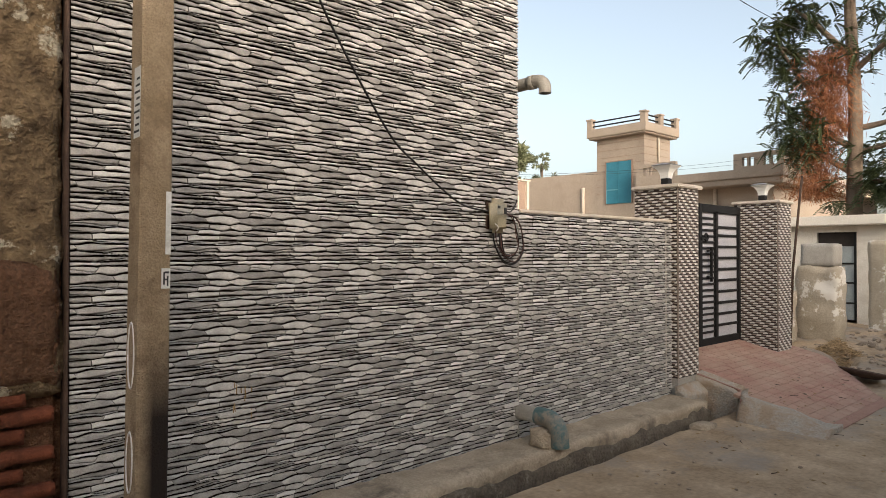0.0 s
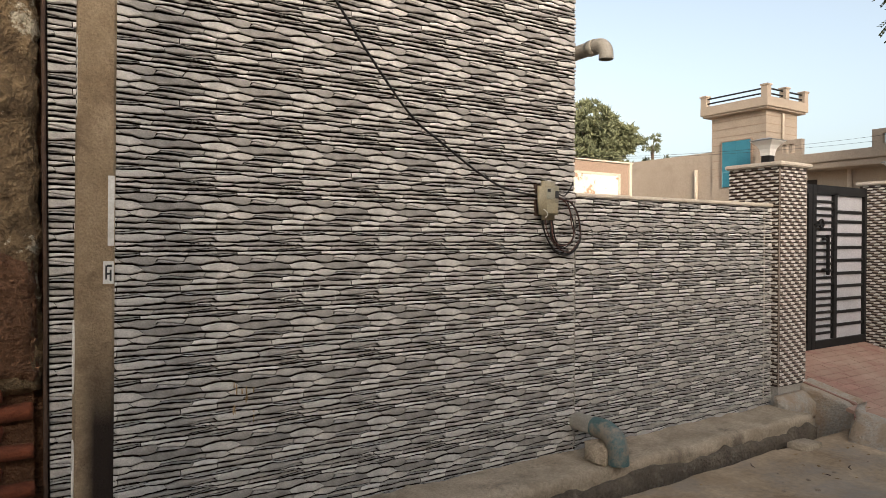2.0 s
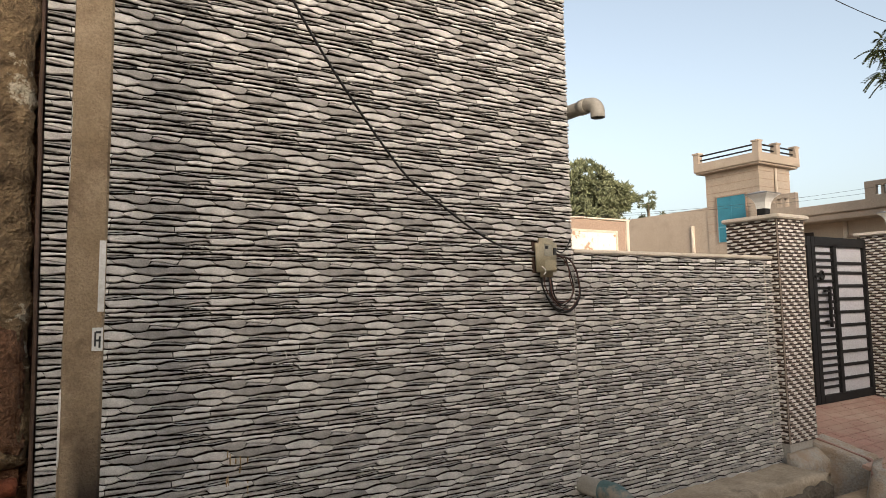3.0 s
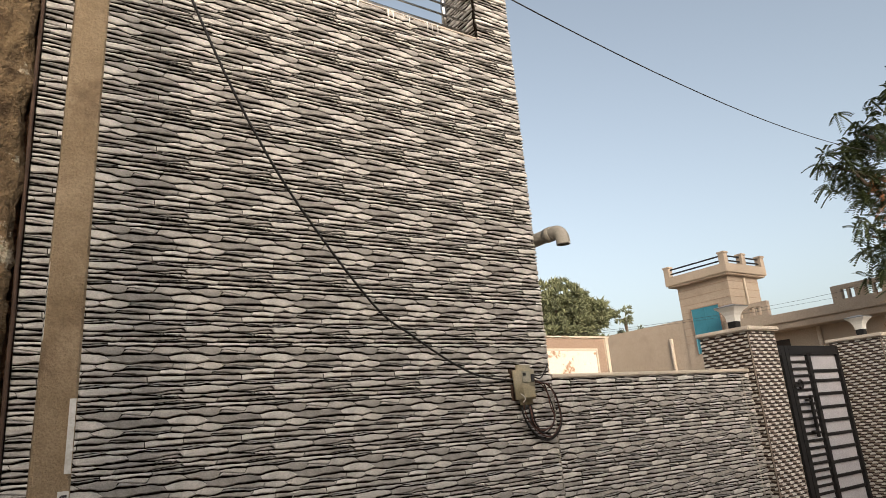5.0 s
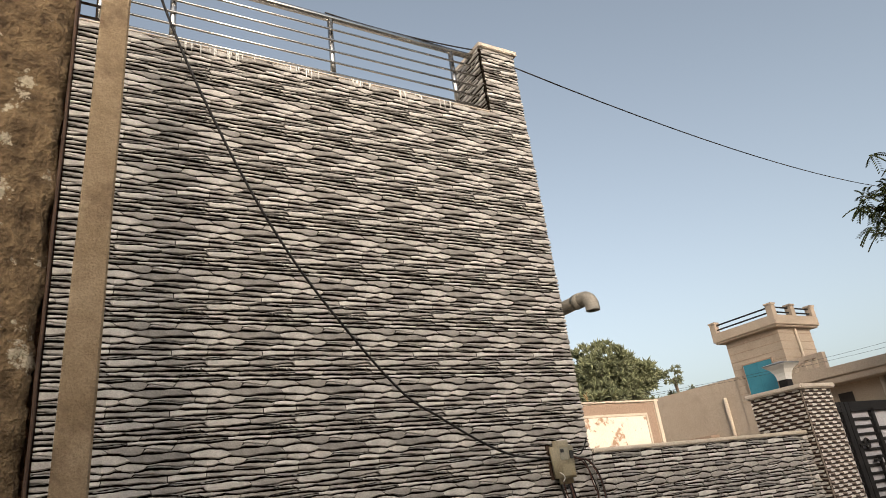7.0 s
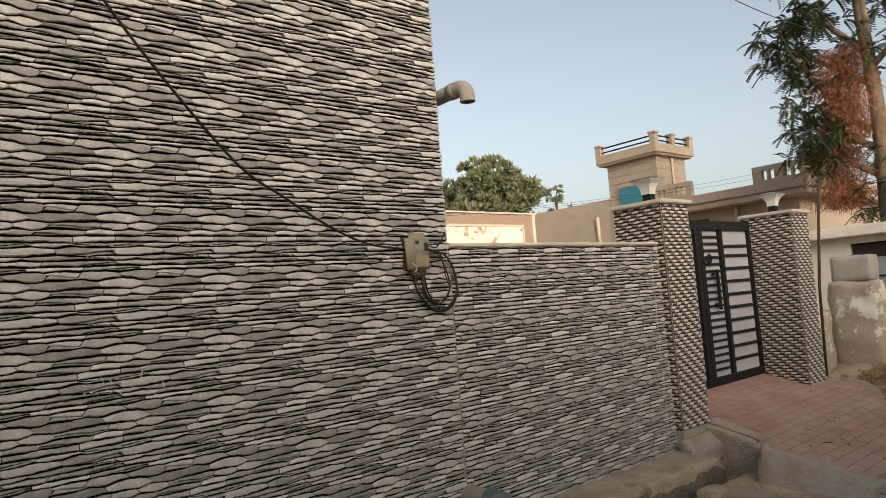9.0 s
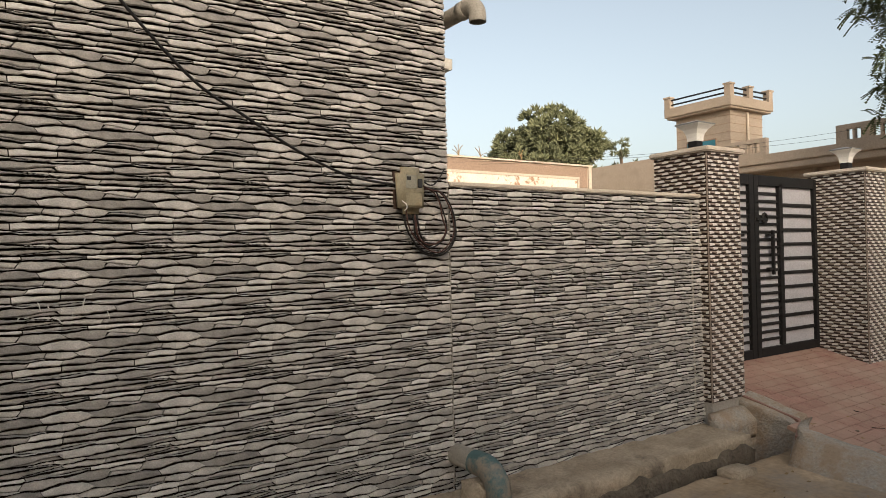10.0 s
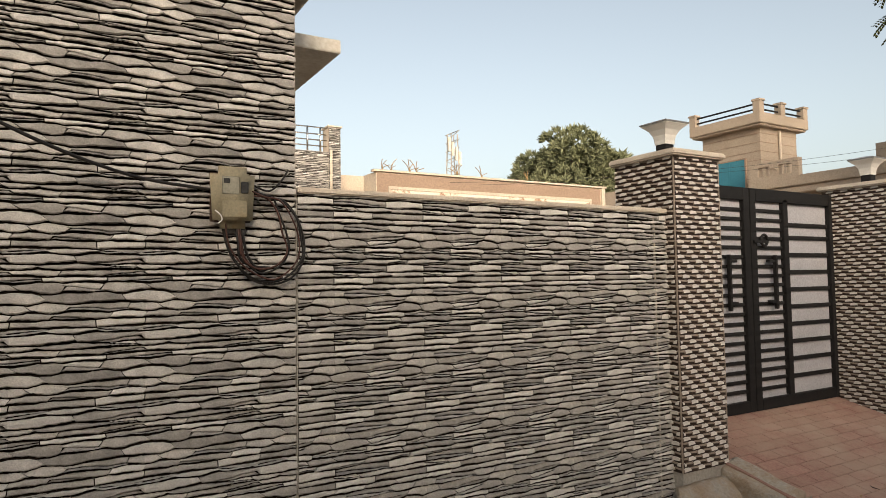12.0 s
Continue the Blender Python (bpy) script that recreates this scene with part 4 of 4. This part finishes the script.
# the terrace of the clad house, seen past its corner
back = tagged(part("terrace_wall", boxes((6.4, 7.37, 12.0, 12.38, 2.6, 3.96), (7.372, 7.60, 11.98, 12.3, 2.9, 4.43)), CREAM_PALE), "terrace wall and post clad in tan ledge-stone tiles", "wall", kind="structure")
part("cap", boxes((7.35, 7.63, 11.95, 12.33, 4.431, 4.46)), COPING, back)
part("drain_pipe", tube([(7.40, 11.93, 2.6), (7.40, 11.93, 3.98)], 0.025, 8), CREAM_PALE, back, "thin yellow drain pipe")
terrace_rail = thing("terrace_railing", "steel railing on the terrace wall", "railing")
for z in (4.08, 4.19, 4.30, 4.43):
    part("bar", tube([(6.4, 12.1, z), (7.37, 12.1, z)], 0.012, 6), STEEL, terrace_rail)
for x in (6.7, 7.0, 7.25):
    part("post", tube([(x, 12.1, 3.961), (x, 12.1, 4.44)], 0.018, 6), STEEL, terrace_rail)

# phone mast far off
mast = thing("radio_mast", "distant grey lattice radio mast", "mast", at=pose(77.6, 124, 0))
for sx, sy in ((-1, -1), (1, -1), (1, 1), (-1, 1)):
    part("leg", tube([(sx * 1.6, sy * 1.6, 0), (sx * 0.8, sy * 0.8, 34)], 0.14, 5), SLAB, mast)
for k in range(12):
    z = 12 + 1.9 * k
    part("brace", tube([(-1.2, -1.2, z), (1.1, -1.1, z + 1.9), (-1.1, 1.1, z + 0.9), (-1.2, -1.2, z)], 0.10, 4), SLAB, mast)
for k in range(4):
    part("antenna", boxes((1.0 - 0.9 * k, 1.5 - 0.9 * k, -1.3, -0.9, 27 + k, 30 + k)), WHITEWASH, mast)

# ---- whitewashed outhouse and ruined wall ends ----
out = thing("outhouse", "small whitewashed outhouse with flat slab roof", "outhouse")
for y0, y1, z0 in ((3.75, 4.449, 0), (5.251, 6.6, 0), (4.45, 5.25, 2.10)):
    part("wall", boxes((16.5, 19.0, y0, y1, z0, 2.24)), WHITEWASH, out)
part("roof", boxes((16.2, 19.2, 3.45, 6.8, 2.241, 2.46), bevel=0.02), WHITEWASH, out)
d = part("door", boxes((16.56, 16.6, 4.46, 5.24, 0.15, 1.78)), DOOR_GREY, out, "grey sheet door with dark bars")
part("lintel_gap", boxes((16.58, 16.61, 4.46, 5.24, 1.785, 2.10)), SHADE_DARK, out, "open fanlight, dark sheet for its inner shade")
for z in (0.5, 0.95, 1.38):
    part("bar", boxes((16.54, 16.559, 4.47, 5.23, z, z + 0.04)), BLACK_IRON, d)
part("stile", boxes((16.53, 16.559, 4.46, 4.51, 0.15, 2.08)), BLACK_IRON, d)
tagged(part("ruined_wall", rough_block(12.5, 12.95, 3.60, 4.30, 0.0, 1.42, 0.07, 0.045, 3.5, 1.0), PEELING), "crumbling wall end with peeling whitewash", "wall")
tagged(part("cement_block", rough_block(12.52, 12.9, 3.66, 4.22, 1.39, 1.79, 0.06, 0.015, 3, 2.0), SLAB), "grey cement block on top of the crumbling wall", "block")
tagged(part("ruined_wall", rough_block(15.0, 15.4, 3.38, 3.86, 0.0, 1.88, 0.09, 0.03, 2.5, 6.0), PEELING), "weathered grey wall end with a patch of whitewash", "wall")
tagged(part("ruined_wall", rough_block(10.0, 12.4, 4.2, 4.5, 0.0, 1.0, 0.12, 0.04, 2.5, 8.0), PEELING), "low crumbling wall behind the pillar", "wall")
# rubble, straw and an iron pan
stone_mesh = []
for k in range(5):
    bm = bmesh.new()
    bmesh.ops.create_icosphere(bm, subdivisions=2, radius=1)
    for v in bm.verts:
        v.co *= 1 + 0.35 * noise.noise(v.co * 1.3 + Vector((k * 9, 0, 0)))
        v.co.z *= 0.55
    dd = bpy.data.meshes.new("stone")
    bm.to_mesh(dd)
    bm.free()
    dd.materials.append(RUBBLE)
    stone_mesh.append(dd)
rng = random.Random(12)
for k in range(220):
    x, y = rng.uniform(10.1, 16.2), rng.uniform(2.3, 3.9)
    s = rng.uniform(0.012, 0.055) * (1.8 if rng.random() < 0.1 else 1)
    o = tagged(new("stone", stone_mesh[k % 5]), "dusty brown lump of rubble on the earth", "stone", "rubble by the ruined wall")
    o.matrix_basis = pose(x, y, ground_height(x, y) + s * 0.2, 0, 0, rng.uniform(0, 360)) @ Matrix.Diagonal((s, s * rng.uniform(0.6, 1), s, 1))
for k in range(60):
    x, y = rng.uniform(3.2, 8.5), rng.uniform(1.2, 2.7)
    s = rng.uniform(0.005, 0.018)
    o = tagged(new("stone", stone_mesh[k % 5]), "small pebble on the dusty street", "stone", "street pebbles")
    z = max(ground_height(x, y), apron_z(x, y) if apron_left(y) < x < apron_right(y) and y > AY0 - 0.1 else -1)
    o.matrix_basis = pose(x, y, z + s * 0.3, 0, 0, rng.uniform(0, 360)) @ Matrix.Diagonal((s, s, s, 1))
o = tagged(new("stone", stone_mesh[2]), "flat broken slab of grey concrete on the ground", "stone")
o.matrix_basis = pose(9.95, 3.1, 0.17, 8, -12, 30) @ Matrix.Diagonal((0.32, 0.22, 0.14, 1))


def blades(name, mat, count, spot, length, width, seed, label, category):
    """Loose stalks and leaves lying about, one mesh."""
    rng = random.Random(seed)
    v, f = [], []
    for k in range(count):
        c, way = spot(rng)
        q = Vector(way).normalized() * length * rng.uniform(0.5, 1.2)
        s = q.orthogonal().normalized() * width * rng.uniform(0.6, 1.3)
        n = len(v)
        v += [c - q, c + s, c + q, c - s]
        f.append((n, n + 1, n + 2, n + 3))
    d = bpy.data.meshes.new(name)
    d.from_pydata([tuple(p) for p in v], [], f)
    d.materials.append(mat)
    return tagged(new(name, d), label, category, kind="stuff") if label else new(name, d)


def straw_spot(rng):
    a, r = rng.uniform(0, 6.28), rng.random() ** 0.6
    x, y = 10.9 + 0.55 * r * math.cos(a), 3.15 + 0.28 * r * math.sin(a)
    return Vector((x, y, ground_height(x, y) + 0.02 + 0.20 * (1 - r) * rng.random())), (rng.uniform(-1, 1), rng.uniform(-1, 1), rng.uniform(-0.4, 0.4))


blades("straw_heap", STRAW, 1600, straw_spot, 0.07, 0.006, 5, "heap of dry brown straw and leaves", "straw")


def litter_spot(rng):
    x, y = rng.uniform(2.5, 9.0), rng.uniform(0.8, 2.72)
    z = max(ground_height(x, y), apron_z(x, y) if apron_left(y) < x < apron_right(y) and y > AY0 - 0.1 else -1)
    return Vector((x, y, z + 0.005)), (rng.uniform(-1, 1), rng.uniform(-1, 1), rng.uniform(-0.1, 0.1))


blades("dry_leaves", STRAW, 160, litter_spot, 0.022, 0.007, 6, "scattered dry brown leaves on the street", "leaves")
bm = bmesh.new()
rng = random.Random(31)
for k in range(34):
    p, way = litter_spot(rng)
    q = Vector((way[0], way[1], 0)).normalized() * rng.uniform(0.02, 0.07)
    bend = Vector((-q.y, q.x, 0)) * rng.uniform(-0.3, 0.3)
    tube([tuple(p - q), tuple(p + bend), tuple(p + q)], [0.003, 0.0035, 0.002], 5, bm)
tagged(part("twigs", bm, WOOD_POST), "scattered thin dark twigs on the street", "twigs", kind="stuff")
pan = thing("iron_pan", "shallow rusty dark iron pan lying tilted on the ground", "pan", at=pose(9.4, 2.40, 0.07, 8, 6, 20))
bm = bmesh.new()
rings = []
for r, z in ((0.05, 0.0), (0.16, 0.01), (0.24, 0.05), (0.275, 0.085), (0.285, 0.087), (0.245, 0.04), (0.16, 0.018), (0.05, 0.012)):
    rings.append([bm.verts.new((r * math.cos(a), r * math.sin(a), z)) for a in (2 * math.pi * k / 24 for k in range(24))])
for a, b in zip(rings, rings[1:]):
    for k in range(24):
        bm.faces.new((a[k], a[(k + 1) % 24], b[(k + 1) % 24], b[k])).smooth = True
bm.faces.new(rings[0][::-1])
bm.faces.new(rings[-1])
part("bowl", bm, WOOD_POST, pan)


# ---- trees ----
def leaf_mesh(name, leaves, mat, parent):
    """leaves: rows of (base, tip way, side, length, width); each leaf is folded along its rib."""
    v, f = [], []
    for c, way, side, ln, wd in leaves:
        up = way.cross(side)
        n = len(v)
        v += [c, c + way * ln * 0.5 + side * wd - up * wd * 0.3, c + way * ln - up * ln * 0.12, c + way * ln * 0.5 - side * wd - up * wd * 0.3, c + way * ln * 0.5 + up * wd * 0.25]
        f += [(n, n + 1, n + 4), (n + 1, n + 2, n + 4), (n + 2, n + 3, n + 4), (n + 3, n, n + 4)]
    d = bpy.data.meshes.new(name)
    d.from_pydata([tuple(p) for p in v], [], f)
    d.materials.append(mat)
    o = new(name, d)
    o.parent = parent
    return o


def unit(rng):
    while True:
        p = Vector((rng.uniform(-1, 1), rng.uniform(-1, 1), rng.uniform(-1, 1)))
        if 0.05 < p.length < 1:
            return p.normalized()


def rosette_tree(at, height, spread, seed, label, clumps=150, leaf=0.3):
    """A broad crown of whorled long leaves, like a mango's."""
    rng = random.Random(seed)
    t = thing("tree", label, "tree", at=pose(*at))
    part("trunk", tube([(0, 0, -0.2), (0.1, 0, height * 0.25), (0, 0.1, height * 0.5)], [0.3, 0.24, 0.16], 9), BARK, t)
    leaves = []
    lobes = [(Vector((rng.uniform(-0.62, 0.62) * spread, rng.uniform(-0.5, 0.5) * spread, height * rng.uniform(0.5, 0.8))), spread * rng.uniform(0.3, 0.48)) for _ in range(10)]
    lobes.append((Vector((0, 0, height * 0.66)), spread * 0.5))
    for k, (c, r) in enumerate(lobes):
        part("limb", tube(spline([(0, 0.05, height * 0.35), c * 0.6 + Vector((0, 0, height * 0.15)), c], 3), 0.07, 6), BARK, t)
    for k in range(clumps):
        c, r = lobes[k % len(lobes)]
        out = unit(rng)
        out.z = out.z * 0.8 + 0.15
        p = c + out * r * rng.uniform(0.6, 1.05)
        for j in range(rng.randrange(14, 26)):
            way = (unit(rng) + out * 0.9 + Vector((0, 0, 0.25))).normalized()
            leaves.append((p, way, way.cross(unit(rng)).normalized(), leaf * rng.uniform(0.6, 1.15), leaf * 0.12))
    leaf_mesh("crown", leaves, LEAF_HAZY, t)
    return t


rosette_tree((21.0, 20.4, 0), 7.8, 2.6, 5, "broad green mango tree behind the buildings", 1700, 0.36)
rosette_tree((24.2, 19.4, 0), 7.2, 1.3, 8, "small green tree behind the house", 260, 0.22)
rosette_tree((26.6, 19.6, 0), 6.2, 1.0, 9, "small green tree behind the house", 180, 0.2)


def pinnate_tree():
    """A tall tree with feathered leaves, its trunk wrapped in a dry red creeper."""
    rng = random.Random(21)
    t = thing("tree", "tall feather-leaved tree wrapped in dry reddish creeper", "tree", at=pose(17.9, 4.87, 0))
    part("trunk", tube(spline([(0, 0, -0.1), (0.0, 0.02, 2.5), (0.0, -0.02, 5.0), (0.05, 0.1, 7.5), (0.0, 0.1, 9.5)], 4), [0.21 - 0.007 * k for k in range(17)], 10), BARK, t)
    ends = []
    limbs = [((0, 0.15, 4.6), (-0.1, 0.9, 5.6), (-0.1, 1.7, 7.0)), ((0, 0, 5.6), (0, 1.2, 6.6), (0, 2.2, 7.3)), ((0, 0, 4.0), (0.2, -0.8, 4.2), (0.3, -1.9, 4.1)),
             ((0, 0, 4.6), (0.2, -0.9, 4.8), (0.3, -1.8, 5.4)), ((0, 0.1, 6.4), (0, 0.9, 7.4), (0.3, 1.5, 8.0)), ((0, 0, 6.0), (0, -0.8, 6.6), (0, -1.8, 6.8)),
             ((0, 0.1, 4.2), (-0.3, 0.9, 4.8), (-0.4, 1.5, 5.2)), ((0, 0, 3.0), (-0.2, -0.5, 3.3), (-0.3, -1.1, 3.2)), ((0, 0, 7.0), (0, 0.1, 8.0), (0.1, 0.4, 8.8)),
             ((0, 0.1, 3.6), (-0.3, 0.8, 4.1), (-0.4, 1.3, 4.3))]
    for limb in limbs:
        pts = spline(limb, 5)
        part("limb", tube(pts, [0.085 - 0.006 * k for k in range(len(pts))], 7), BARK, t)
        for k in range(30):
            base = Vector(pts[rng.randrange(len(pts) // 2, len(pts))])
            ends.append(base + unit(rng) * rng.uniform(0.05, 0.7))
    for k in range(70):
        a = rng.uniform(0, 6.28)
        z = rng.uniform(2.4, 4.4) if k % 3 else rng.uniform(5.8, 7.5)
        ends.append(Vector((0.6 * math.cos(a), 0.8 * math.sin(a) - 0.3, z)))
    leaves = []
    for e in ends:
        for j in range(5):
            stem = (unit(rng) + Vector((0, 0, -0.2))).normalized()
            ln = rng.uniform(0.22, 0.42)
            side = stem.cross(Vector((0, 0, 1)))
            side = side.normalized() if side.length > 0.1 else Vector((1, 0, 0))
            for q in range(8):
                s = (q + 1) / 8
                p = e + stem * ln * s + Vector((0, 0, -0.14 * s * s))
                for sg in (-1, 1):
                    way = (side * sg + stem * 0.55 + Vector((0, 0, -0.35))).normalized()
                    leaves.append((p, way, way.cross(Vector((0, 0, 1))).normalized() if abs(way.z) < 0.95 else side, 0.115, 0.027))
    leaf_mesh("crown", leaves, LEAF_DARK, t)
    dry = []
    for k in range(9500):
        z = rng.uniform(3.0, 6.6)
        y = 0.5 + 0.5 * rng.gauss(0, 0.55) + (0.3 if z < 4.5 else 0)
        p = Vector((rng.uniform(-0.55, 0.1), y, z))
        way = (unit(rng) + Vector((0, 0, -0.9))).normalized()
        dry.append((p, way, way.cross(unit(rng)).normalized(), rng.uniform(0.1, 0.34), 0.0075))
    leaf_mesh("creeper", dry, CREEPER, t)["label"] = "dry rust-red creeper hanging on the trunk"
    return t


pinnate_tree()

# ---- wires ----
def wire(a, b, sag, label, thick=0.006):
    a, b = Vector(a), Vector(b)
    pts = [a.lerp(b, k / 24) - Vector((0, 0, sag * 4 * (k / 24) * (1 - k / 24))) for k in range(25)]
    return tagged(part("overhead_wire", tube(pts, thick, 5), RUBBER), label, "wire")


wire((4.02, 3.36, 5.08), (17.9, 5.2, 6.9), 0.45, "thin black wire from the roof post to the tree")
wire((2.4, 3.45, 5.2), (3.7, 3.4, 5.19), 0.03, "thin black wire along the railing")
wire((5.5, 14.0, 3.55), (19.1, 8.2, 4.2), 0.3, "thin wire slung between the houses", 0.0035)
wire((5.5, 14.0, 3.7), (19.1, 7.2, 4.35), 0.45, "thin wire slung between the houses", 0.0035)

# ---- unseen walls added across the street behind the camera: close the place, shade the cladding ----
tagged(part("wall_opposite", boxes((0.5, 24, -5.5, -5.2, -0.2, 5.2), (-18, 0.497, -5.5, -5.2, -0.2, 6.0)), CREAM), "unseen plain wall added across the street to shade the cladding", "wall", kind="structure")

# ---- cladding and pavers, piece by piece ----
MAIN_U = 1.49 - 0.81 * TILE["main"][0] - TILE["main"][0]
MAIN_V = 1.685 - 0.855 * TILE["main"][1] - 5 * TILE["main"][1]
LOW_U, LOW_V = 4.294 - 0.21 * TILE["low"][0] - TILE["low"][0], 1.84 - 0.948 * TILE["low"][1] - 5 * TILE["low"][1]
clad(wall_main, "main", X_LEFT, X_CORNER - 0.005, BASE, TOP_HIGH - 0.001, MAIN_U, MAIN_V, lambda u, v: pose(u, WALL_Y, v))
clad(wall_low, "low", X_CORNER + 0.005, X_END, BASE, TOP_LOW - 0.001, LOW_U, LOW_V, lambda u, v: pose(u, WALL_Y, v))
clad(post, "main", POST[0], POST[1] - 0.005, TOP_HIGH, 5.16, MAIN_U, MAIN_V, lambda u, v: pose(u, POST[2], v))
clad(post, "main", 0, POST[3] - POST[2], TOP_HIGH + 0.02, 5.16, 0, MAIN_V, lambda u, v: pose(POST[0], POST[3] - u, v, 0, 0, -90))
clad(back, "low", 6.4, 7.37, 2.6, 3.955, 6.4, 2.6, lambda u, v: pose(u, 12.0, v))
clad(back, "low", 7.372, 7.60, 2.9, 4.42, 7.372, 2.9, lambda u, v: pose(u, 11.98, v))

paver_mesh = []
for k in range(3):
    bm = box(bmesh.new(), 0, 0.1985, 0, 0.0985, -0.03, 0, bevel=0.0025)
    for v in bm.verts:
        v.co += noise.noise_vector(v.co * 20 + Vector((k * 5, 0, 0))) * 0.0015
    d = bpy.data.meshes.new("paver")
    bm.to_mesh(d)
    bm.free()
    d.materials.append(PAVER)
    paver_mesh.append(d)
rng = random.Random(2)
y, row = AY0, 0
while y < AY1 - 0.02:
    x = 6.3 + (0.1 if row % 2 else 0)
    while x < 9.7:
        if apron_left(y) < x and x + 0.2 < apron_right(y) + 0.12 and not (x > P2[0] - 0.19 and y > P2[2] - 0.1):
            o = new("paver", paver_mesh[rng.randrange(3)])
            o.parent = apron
            slope = math.degrees(math.atan2(apron_z(x, y + 0.1) - apron_z(x, y), 0.1))
            o.matrix_basis = pose(x, y, apron_z(x, y) + rng.uniform(-0.001, 0.001), slope, 0, 0)
        x += 0.2005
    y += 0.1003
    row += 1
